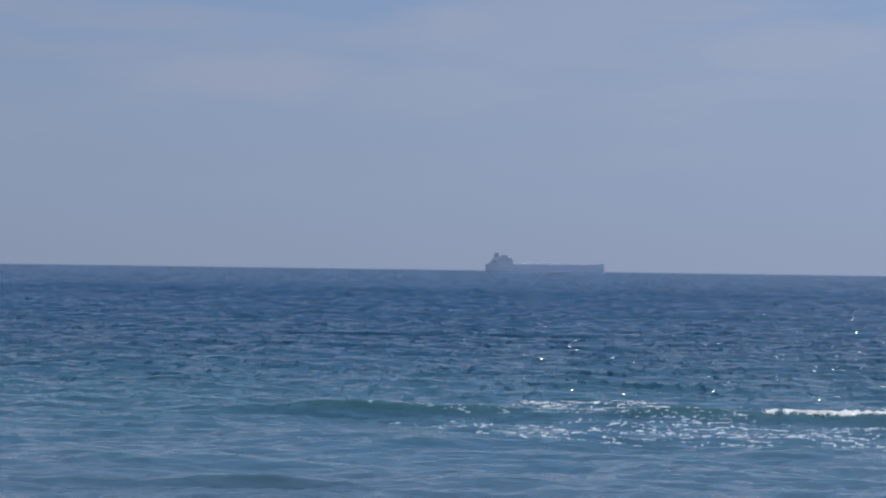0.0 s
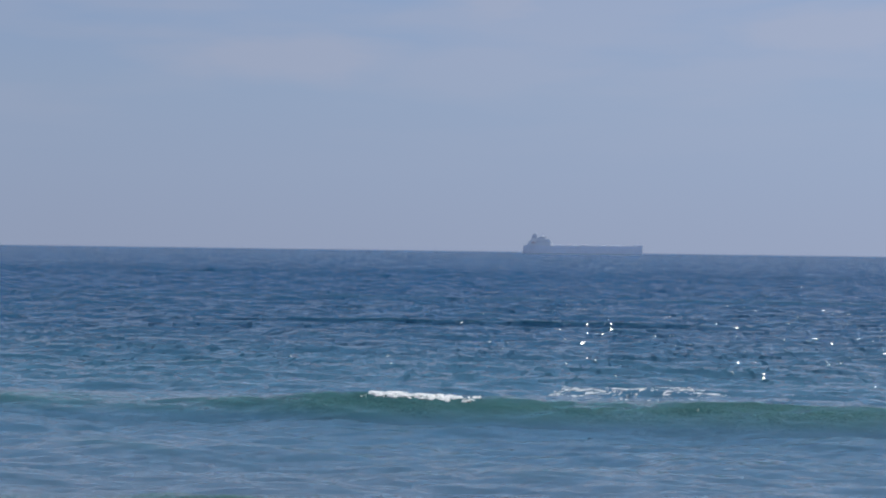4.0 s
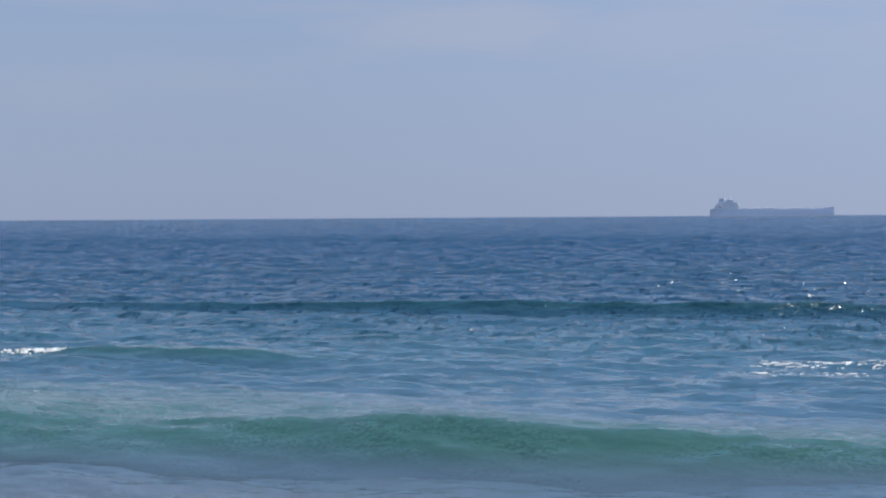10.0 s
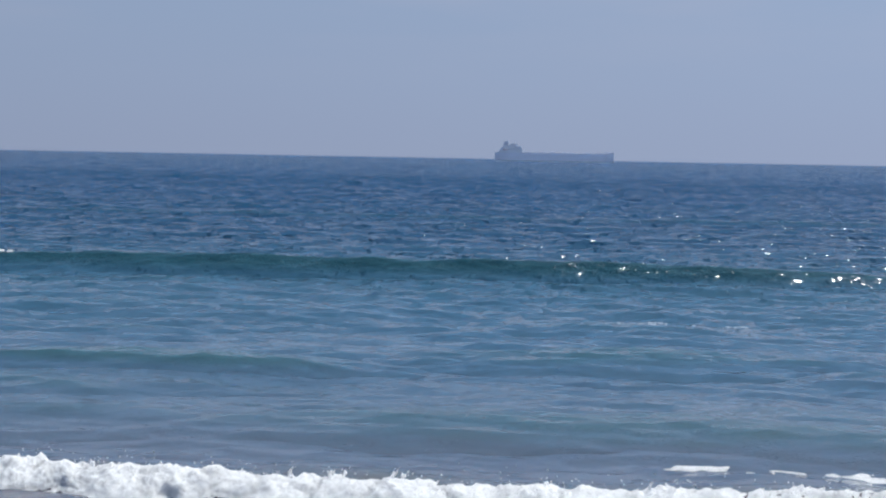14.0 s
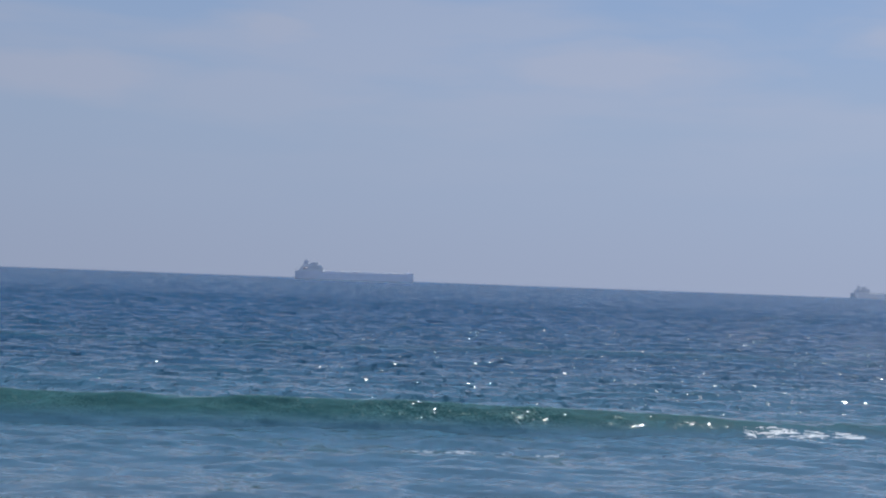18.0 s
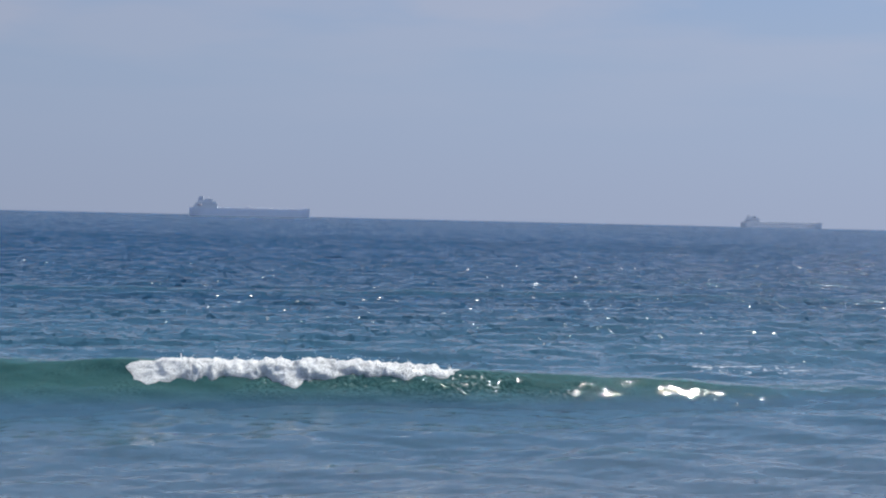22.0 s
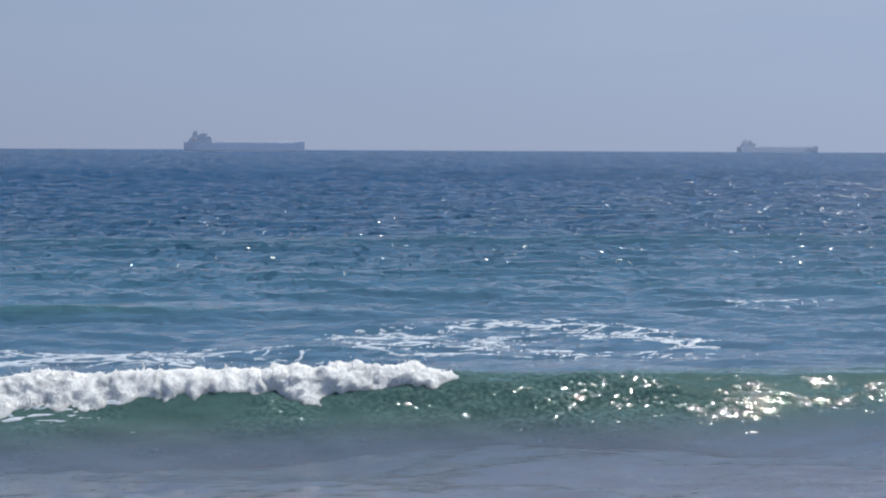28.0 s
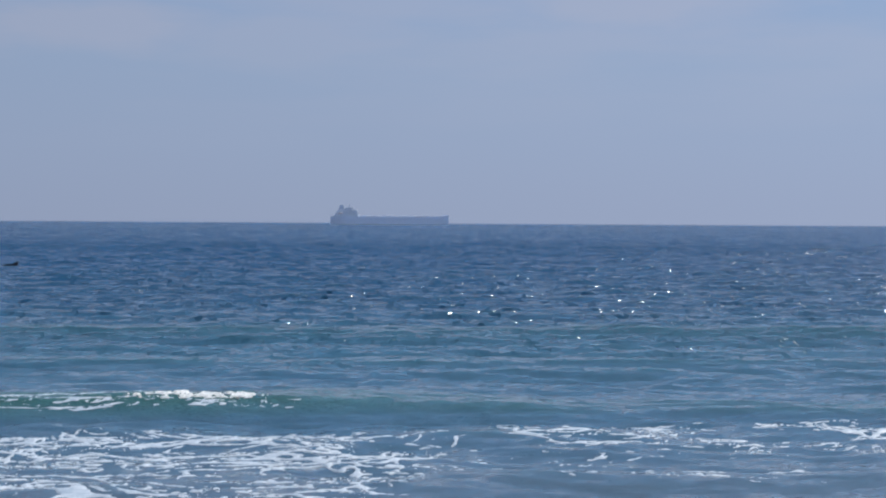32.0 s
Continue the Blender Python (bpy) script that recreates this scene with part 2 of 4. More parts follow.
def mat_foam(name="sea_foam"):
    m, n = material(name)
    local = n.add("ShaderNodeTexCoord").outputs["Object"]
    n1 = n.noise(local, 11.0, 6.0, 0.72)
    n2 = n.noise(local, 34.0, 3.0, 0.65)
    col = n.ramp(n1, [(0.3, (0.72, 0.71, 0.695)), (0.5, (0.84, 0.83, 0.81)), (0.72, (0.93, 0.92, 0.90))])
    bump = n.add("ShaderNodeBump", Strength=1.0, Distance=0.10, Height=n.math("ADD", n1, n.math("MULTIPLY", n2, 0.5)))
    b = n.add("ShaderNodeBsdfPrincipled", Base_Color=col, Roughness=0.85, Normal=bump.outputs[0], Subsurface_Weight=0.6, Subsurface_Radius=(0.3, 0.3, 0.3), Subsurface_Scale=0.6)
    b.subsurface_method = "BURLEY"
    finish(n, b.outputs[0])
    return m


def mat_film():
    """Thin foam film: bubbles with the water showing through."""
    m, n = material("foam_film")
    place = n.add("ShaderNodeTexCoord").outputs["Object"]
    b1 = n.noise(n.vec("MULTIPLY", place, (3.0, 5.0, 3.0)), 1.0, 4.0, 0.7)
    b2 = n.noise(place, 22.0, 2.0)
    f = n.math("ADD", n.remap(b1, 0.3, 0.7), n.math("MULTIPLY", n.math("SUBTRACT", b2, 0.5), 0.7), True)
    col = n.mix(f, (0.21, 0.27, 0.34), (0.54, 0.57, 0.61))
    b = n.add("ShaderNodeBsdfPrincipled", Base_Color=col, Roughness=0.6)
    finish(n, b.outputs[0])
    return m


def mat_sand():
    m, n = material("wet_sand")
    place = n.add("ShaderNodeNewGeometry").outputs["Position"]
    y = n.add("ShaderNodeSeparateXYZ", Vector=place).outputs["Y"]
    grain = n.noise(place, 90.0, 3.0)
    patch = n.noise(place, 0.35, 4.0)
    wet = n.remap(n.math("ADD", y, n.math("MULTIPLY", patch, 4.0)), 9.0, 14.0)
    dry = n.mix(grain, (0.30, 0.25, 0.19), (0.42, 0.36, 0.28))
    damp = n.mix(grain, (0.13, 0.11, 0.09), (0.19, 0.165, 0.135))
    col = n.mix(wet, dry, damp)
    bump = n.add("ShaderNodeBump", Strength=0.5, Distance=0.03, Height=n.math("ADD", patch, n.math("MULTIPLY", grain, 0.3)))
    b = n.add("ShaderNodeBsdfPrincipled", Base_Color=col, Roughness=n.remap(wet, 0.0, 1.0, 0.9, 0.35), Normal=bump.outputs[0])
    finish(n, b.outputs[0])
    return m


def mat_paint(name, colour, dirt, rough=0.55, scale=0.12, streak=0.5, metal=0.0):
    """Weathered ship's paint with rust-dark streaks running down."""
    m, n = material(name)
    local = n.add("ShaderNodeTexCoord").outputs["Object"]
    runs = n.noise(n.vec("MULTIPLY", local, (1.0, 1.0, 0.12)), scale * 3.0, 5.0)
    blot = n.noise(local, scale, 3.0)
    f = n.math("MULTIPLY", n.remap(runs, 0.45, 0.75), streak)
    col = n.mix(f, colour, dirt)
    col = n.mix(n.remap(blot, 0.35, 0.75, 0.0, 0.35), col, dirt)
    b = n.add("ShaderNodeBsdfPrincipled", Base_Color=col, Roughness=rough, Metallic=metal)
    finish(n, b.outputs[0])
    return m


WATER, FOAM, FILM, SAND = mat_water(), mat_foam(), mat_film(), mat_sand()
# haze over the ships is put into their paint: pale metal mirroring the horizon
HULL = mat_paint("hull_haze_paint", (0.84, 0.88, 0.96), (0.76, 0.79, 0.88), 0.36, metal=0.85)
WHITE = mat_paint("deckhouse_haze_paint", (0.82, 0.85, 0.89), (0.74, 0.78, 0.84), 0.28, metal=0.8)
DECK = mat_paint("deck_paint", (0.58, 0.50, 0.54), (0.48, 0.42, 0.46), 0.6)
FUNNEL = mat_paint("funnel_paint", (0.55, 0.60, 0.70), (0.46, 0.5, 0.58))
STEEL = mat_paint("mast_paint", (0.66, 0.70, 0.76), (0.54, 0.57, 0.62))
GLASS = mat_paint("bridge_glass", (0.40, 0.44, 0.52), (0.36, 0.39, 0.45))
# paler still, for the thicker haze before the far ship
HAZED = mat_paint("far_ship_haze_paint", (0.88, 0.91, 0.95), (0.86, 0.89, 0.94), 0.14, metal=0.92)
SKIN = mat_paint("wet_skin", (0.012, 0.014, 0.020), (0.03, 0.03, 0.035), 0.25, 2.0)


# ---- mesh helpers ----
def mesh_from(name, verts, faces, mat, smooth=True):
    me = bpy.data.meshes.new(name)
    verts = np.asarray(verts, dtype=np.float32)
    faces = np.asarray(faces, dtype=np.int32)
    k = faces.shape[1]
    me.vertices.add(len(verts)), me.loops.add(faces.size), me.polygons.add(len(faces))
    me.vertices.foreach_set("co", verts.ravel())
    me.loops.foreach_set("vertex_index", faces.ravel())
    me.polygons.foreach_set("loop_start", np.arange(0, faces.size, k, dtype=np.int32))
    me.polygons.foreach_set("use_smooth", np.full(len(faces), smooth))
    me.update(calc_edges=True)
    me.materials.append(mat)
    return me


def grid_faces(rows, cols):
    i = np.arange((rows - 1) * (cols - 1))
    r, c = i // (cols - 1), i % (cols - 1)
    a = r * cols + c
    return np.stack([a, a + 1, a + cols + 1, a + cols], 1)


def part(name, bm, mat, parent=None, label="", smooth=False):
    me = bpy.data.meshes.new(name)
    bm.to_mesh(me)
    bm.free()
    for p in me.polygons:
        p.use_smooth = smooth
    me.materials.append(mat)
    ob = new(name, me)
    ob.parent = parent
    if label:
        tagged(ob, label)
    return ob


def lattice(seed):
    return np.random.default_rng(seed).random((256, 256)).astype(np.float32)


TABLES = [lattice(s) for s in range(7)]


def vnoise(x, y, seed=0):
    """Smooth value noise, 0 to 1."""
    tab = TABLES[seed % 7]
    xi, yi = np.floor(x).astype(np.int64), np.floor(y).astype(np.int64)
    fx, fy = x - xi, y - yi
    fx, fy = fx * fx * (3 - 2 * fx), fy * fy * (3 - 2 * fy)
    a, b = tab[xi % 256, yi % 256], tab[(xi + 1) % 256, yi % 256]
    c, d = tab[xi % 256, (yi + 1) % 256], tab[(xi + 1) % 256, (yi + 1) % 256]
    return a + (b - a) * fx + (c - a) * fy + (a - b - c + d) * fx * fy


def fbm(x, y, seed=0, octaves=4):
    total, amp, norm = 0.0, 1.0, 0.0
    for o in range(octaves):
        total = total + amp * vnoise(x * 2 ** o + 17.3 * o, y * 2 ** o + 9.1 * o, seed + o)
        norm += amp
        amp *= 0.55
    return total / norm


# ---- the sea: two interlaced sheets of ripples that drift towards the beach ----
def chop(x, y, d, spacing, seed, gain=1.0):
    """Height of short wind waves; those too short for the local spacing are left out."""
    rng = np.random.default_rng(seed)
    h = np.zeros_like(x)
    for i in range(54):
        lam = 0.30 * (5.2 / 0.30) ** (i / 53.0)
        ang = rng.normal(0.0, 0.42)
        k = 2 * math.pi / lam
        ph = rng.uniform(0, 2 * math.pi)
        amp = 0.0112 * lam ** 0.70
        keep = np.clip((lam - 2.0 * spacing) / (1.4 * spacing), 0, 1)
        # short-crested: each train is broken up sideways
        side = 0.25 + 1.5 * vnoise((x * math.cos(ang) - y * math.sin(ang)) / (lam * 0.9) + 31 * i, y / (lam * 2.2) + 7 * i, i) ** 1.4
        s = np.sin(k * (x * math.sin(ang) + y * math.cos(ang)) + ph)
        h += amp * keep * side * (np.exp(0.9 * s) - 1.21)
    low = np.zeros_like(x)
    for i in range(12):
        lam = 4.5 * 2.4 ** (i / 11.0)
        ang = rng.normal(0.0, 0.35)
        side = np.clip(vnoise((x * math.cos(ang) - y * math.sin(ang)) / (lam * 0.55) + 13 * i, y / (lam * 1.6) + 5 * i, i) - 0.25, 0, 1) * 2
        low += 0.0052 * lam * side * np.sin(2 * math.pi / lam * (x * math.sin(ang) + y * math.cos(ang)) + rng.uniform(0, 6.28))
    low *= np.clip((lam - 2.0 * spacing) / (3.0 * spacing), 0, 1) * np.interp(d, [14, 26, 120, 300], [0.2, 0.8, 1.0, 1.2])
    zone = np.interp(d, [12, 24, 40, 70, 120, 400], [0.20, 0.24, 0.36, 0.66, 0.90, 1.1])
    return (h * zone + low) * gain


def row_step(d):
    """Distance between the rows of the sea's mesh, d metres offshore."""
    return float(np.interp(d, [10, 30, 60, 100, 300, 520, 6000], [0.05, 0.10, 0.22, 0.42, 0.85, 5.0, 110.0]))


def sheet(name, near, far, ratio, cols, seed, gain, base, wide):
    d = [near]
    while d[-1] < far:
        d.append(d[-1] + max(0.075, row_step(d[-1]) * ratio))
    d = np.array(d)
    u = np.linspace(-0.62, 0.52, cols)
    if wide:
        flank = 1.17 ** np.arange(1, 16)
        u = np.concatenate([-0.62 * flank[::-1], u, 0.52 * flank])
    D, U = np.meshgrid(d, u, indexing="ij")
    X, Y = D * U, D
    spacing = np.maximum(np.gradient(d)[:, None], D * 1.14 / cols)
    Z = chop(X, Y, D, spacing, seed, gain) + base
    if not wide:
        edge = np.clip((0.57 - np.abs(U + 0.05)) / 0.05, 0, 1) * np.clip((far - D) / (0.3 * far), 0, 1) * np.clip((D - near) / 12.0, 0, 1)
        Z -= (1 - edge) * 1.0
    v = np.stack([X, Y, Z], -1).reshape(-1, 3)
    return new(name, mesh_from(name, v, grid_faces(len(d), len(u)), WATER))


water = tagged(sheet("water", 10.5, 5600.0, 1.0, 550, 11, 1.0, 0.0, True),
               "blue-green sea with wind ripples reaching the horizon", "sea", kind="structure")
water_ripples = tagged(sheet("water_ripples", 62.0, 330.0, 1.3, 380, 23, 1.0, -0.02, False),
                       "drifting layer of wind ripples on the sea", "sea", kind="structure")


def make_ground():
    ys = np.concatenate([np.linspace(-3000, -40, 20), np.linspace(-35, 60, 120), np.linspace(66, 200, 12)])
    xs = np.concatenate([-np.geomspace(3000, 42, 16), np.linspace(-40, 40, 100), np.geomspace(42, 3000, 16)])
    Y, X = np.meshgrid(ys, xs, indexing="ij")
    Z = np.interp(Y, [-3000, -60, -12, 0, 9, 15, 22, 60, 200], [9, 5.0, 3.6, 3.25, 1.5, 0.02, -0.75, -2.6, -6.0])
    Z = Z + (fbm(X * 0.12, Y * 0.2, 3) - 0.5) * np.interp(Y, [-60, -10, 6, 30], [0.9, 0.35, 0.12, 0.2])
    me = mesh_from("ground", np.stack([X, Y, Z], -1).reshape(-1, 3), grid_faces(len(ys), len(xs)), SAND)
    return tagged(new("ground", me), "sandy beach sloping down into the sea", "beach", kind="structure")


make_ground()


# ---- waves: long rigid swells that travel to the beach, with foam parts that rise through the crest ----
def bumps(xs, pairs):
    return np.interp(xs, [p[0] for p in pairs], [p[1] for p in pairs])


def wave_shape(X, V, height, front, back, seed, curl):
    """Height of the wave at local x and the distance v from its crest (v < 0: the face)."""
    a = bumps(X, height) * (0.86 + 0.28 * fbm(X * 0.22 + 3.0 * seed, X * 0 + 1.7, seed, 2))
    f = front * (0.85 + 0.3 * vnoise(X * 0.11, X * 0 + 3.3, seed))
    down = np.clip(-V / (1.9 * f), 0, 1)
    down = np.sqrt(down ** 2 + 0.004) - 0.0632
    rise = np.where(V < 0, np.clip(1 - down, 0, 1) ** 1.38, np.exp(-np.abs(V / back) ** 1.5))
    return a * rise


def wave_surface(X, V, shape):
    """Local y and z of the wave's skin at x and the distance v from its crest."""
    height, front, back, seed, curl, ripple = shape
    Z = wave_shape(X, V, height, front, back, seed, curl)
    meander = (fbm(X * 0.045, X * 0 + seed, seed, 3) - 0.5) * 3.2 * min(1.0, front)
    Zr = chop(X * 1.0, V * 1.0, np.full_like(X, 40.0), np.full_like(X, 0.16), seed + 40, ripple)
    crest = (fbm(X * 0.8, V * 1.2, seed + 2, 3) - 0.5) * 0.10 * np.clip(Z, 0, 1)
    Z = Z + 0.75 * Zr + crest - 0.10 - 0.14 * np.clip(-V / front - 1.0, 0, 1)
    # both edges dive under the sea
    Z = Z - 0.9 * np.clip(-V / front - 2.0, 0, 2) - 0.7 * np.clip(V / back - 2.1, 0, 2)
    return V + meander - curl * np.clip(Z, 0, None) ** 2, Z


def make_wave(label, shape):
    height, front, back = shape[:3]
    fine = np.concatenate([-np.geomspace(260, 27, 26), np.arange(-26, 26, 0.15), np.geomspace(27, 260, 26)])
    vs = np.concatenate([np.linspace(-3.1 * front, -1.6 * front, 9)[:-1], np.linspace(-1.6 * front, 0.5 * back, 62), np.linspace(0.5 * back, 3.0 * back, 26)[1:]])
    X, V = np.meshgrid(fine, vs)
    Y, Z = wave_surface(X, V, shape)
    v = np.stack([X, Y, Z], -1).reshape(-1, 3)
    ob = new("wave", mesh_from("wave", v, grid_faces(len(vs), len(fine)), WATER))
    return tagged(ob, label, "wave", "waves rolling to the beach")


def ico(sub):
    bm = bmesh.new()
    bmesh.ops.create_icosphere(bm, subdivisions=sub, radius=1.0)
    v = np.array([p.co[:] for p in bm.verts])
    f = np.array([[q.index for q in p.verts] for p in bm.faces])
    bm.free()
    return v, f


def white_water(key, x, half, spells, reach, thick):
    """A length of broken white water that lies over the crest and down the face of its wave, with flung drops."""
    ob, _, shape = WAVES[key]
    seed = shape[3]
    own = int(abs(x) * 13.7) % 7
    X, V = np.meshgrid(np.arange(x - half, x + half, 0.045), np.arange(-1.3 * reach, 0.45, 0.045))
    Y, Z = wave_surface(X, V, shape)
    dy, dz = np.gradient(Y, axis=0), np.gradient(Z, axis=0)
    size = np.hypot(dy, dz) + 1e-6
    side = np.clip((half - np.abs(X - x)) / (0.8 * half) + 0.7 * (fbm(X * 3.0, V * 3.0, own, 3) - 0.55), 0, 1) * np.clip((half - np.abs(X - x)) / 0.15, 0, 1)
    foot = reach * (0.45 + 0.85 * fbm(X * 0.7, X * 0 + seed, seed, 3)) + 0.5 * reach * (fbm(X * 4.5, V * 0.9, seed + 1, 3) - 0.5)
    p = np.clip((0.38 - V) / (foot + 0.38), 0, 1)
    body = side * np.sin(math.pi * p ** 1.2) ** 0.55
    lumps = fbm(X * 1.7, V * 1.7, seed + 2, 3)
    froth = fbm(X * 6.0 + own, V * 4.6, seed + 4, 4) - 0.5
    fizz = fbm(X * 17.0 + own, V * 14.0, seed + 5, 2) - 0.5
    T = body * (thick * (0.15 + 1.5 * lumps) + 0.17 * froth + 0.10 * fizz) - 0.055 * (1 - body)
    top = np.exp(-((V - 0.05) / 0.22) ** 2) * body * np.clip(froth, 0, 1) * 0.13
    Y, Z = Y - dz / size * T, Z + dy / size * T + top
    v = np.stack([X, Y, Z], -1).reshape(-1, 3)
    f = grid_faces(*X.shape)
    keep = (T.reshape(-1)[f] > -0.05).any(1)
    used, back = np.unique(f[keep], return_inverse=True)
    f = back.reshape(-1, 4)
    rng = np.random.default_rng(int(abs(x) * 100) + seed)
    solid = np.flatnonzero((body.reshape(-1) > 0.5) & (V.reshape(-1) > -0.5 * reach))
    iv, jf = ico(1)
    vs, fs, base = [v[used]], [np.concatenate([f[:, [0, 1, 2]], f[:, [0, 2, 3]]])], len(used)
    for i in range(24):
        at = v[rng.choice(solid)] + np.array([rng.normal(0, 0.12), -abs(rng.normal(0, 0.10)), abs(rng.normal(0, 0.11))])
        vs.append(iv * rng.uniform(0.005, 0.014) * rng.uniform(0.6, 1.6, 3) + at)
        fs.append(jf + base)
        base += len(iv)
    # small jets thrown up from the crest, breaking into drops
    lip = np.flatnonzero((body.reshape(-1) > 0.6) & (np.abs(V.reshape(-1)) < 0.25))
    for i in range(rng.integers(0, 3) if len(lip) and thick > 0.05 else 0):
        at, high = v[rng.choice(lip)], rng.uniform(0.03, 0.24) ** 1.15
        lean = rng.normal(0, 0.35)
        for j in range(8):
            q = j / 7
            r = (0.024 * (1 - q) + 0.007) * rng.uniform(0.7, 1.2)
            vs.append(iv * r * np.array([0.8, 0.8, 1.7]) + at + np.array([lean * high * q + rng.normal(0, 0.035) * q, -0.3 * high * q * q, high * q + rng.normal(0, 0.015)]))
            fs.append(jf + base)
            base += len(iv)
    roll = new("foam_roll", mesh_from("foam_roll", np.concatenate(vs), np.concatenate(fs), FOAM))
    roll.parent = ob
    tagged(roll, "frothing broken white water")
    FOAM_KEYS.append((roll, foam_rows(spells)))
    return roll


def web(X, Y, seed, stretch=4.0, fine_by=1.0, patchy=1.0):
    """Foam web: high on the threads and clots, low in the holes."""
    X, Y = X * fine_by, Y * fine_by
    wx = X / stretch + 0.9 * (fbm(X * 0.5, Y * 0.9, seed + 3, 3) - 0.5)
    wy = Y + 0.9 * (fbm(X * 0.5 + 9, Y * 0.9, seed + 4, 3) - 0.5)
    coarse = 1 - np.abs(fbm(wx * 3.4 + 3 * seed, wy * 3.8, seed, 2) - 0.5) * 11.0
    fine = 1 - np.abs(fbm(wx * 6.5 + 7, wy * 6.5 + seed, seed + 1, 2) - 0.5) * 11.0
    spots = fbm(X * 0.30 + seed, Y * 0.60, seed + 5, 4)
    return np.maximum(0.85 * np.maximum(coarse, -1), np.maximum(fine, -1) - 0.3) + patchy * np.clip((spots - 0.47) * 3.2, -1.6, 0.15) - 0.62


def lace_mesh(name, X, Y, n, top, mat, lift=0.05, thick=0.014):
    """A skin that follows the water surface top; only the foam web n > 0 stands clear of it."""
    Z = top + np.clip(n * lift, -0.07, thick) + 0.004 * vnoise(X * 14, Y * 14, 2)
    v = np.stack([X, Y, Z], -1).reshape(-1, 3)
    f = grid_faces(*X.shape)
    keep = (n.reshape(-1)[f] > -0.15).any(1)
    used, back = np.unique(f[keep], return_inverse=True)
    return mesh_from(name, v[used], back.reshape(-1, 4), mat)


# ---- cargo ships at anchor ----
def loft(sections, close=True):
    """A skin over rings of equal length, ends capped."""
    bm = bmesh.new()
    rings = [[bm.verts.new(p) for p in ring] for ring in sections]
    k = len(rings[0])
    for a, b in zip(rings, rings[1:]):
        for i in range(k if close else k - 1):
            bm.faces.new((a[i], a[(i + 1) % k], b[(i + 1) % k], b[i]))
    if close:
        bm.faces.new(rings[0][::-1]), bm.faces.new(rings[-1])
    bmesh.ops.recalc_face_normals(bm, faces=bm.faces)
    return bm


def block(x0, x1, y0, y1, z0, z1, bevel=0.25, rake=0.0):
    bm = bmesh.new()
    lo = [(x0, y0), (x1, y0), (x1, y1), (x0, y1)]
    a = [bm.verts.new((x, y, z0)) for x, y in lo]
    b = [bm.verts.new((x + (rake if x == x0 else 0), y, z1)) for x, y in lo]
    bm.faces.new(a[::-1]), bm.faces.new(b)
    for i in range(4):
        bm.faces.new((a[i], a[(i + 1) % 4], b[(i + 1) % 4], b[i]))
    if bevel:
        bmesh.ops.bevel(bm, geom=list(bm.edges), offset=bevel, segments=1, affect="EDGES")
    return bm


def rod(p, q, r0, r1=None, sides=8):
    p, q = Vector(p), Vector(q)
    bm = bmesh.new()
    bmesh.ops.create_cone(bm, cap_ends=True, segments=sides, radius1=r0, radius2=r0 if r1 is None else r1, depth=(q - p).length)
    turn = (q - p).to_track_quat("Z", "Y").to_matrix().to_4x4()
    bmesh.ops.transform(bm, matrix=Matrix.Translation((p + q) / 2) @ turn, verts=bm.verts)
    return bm


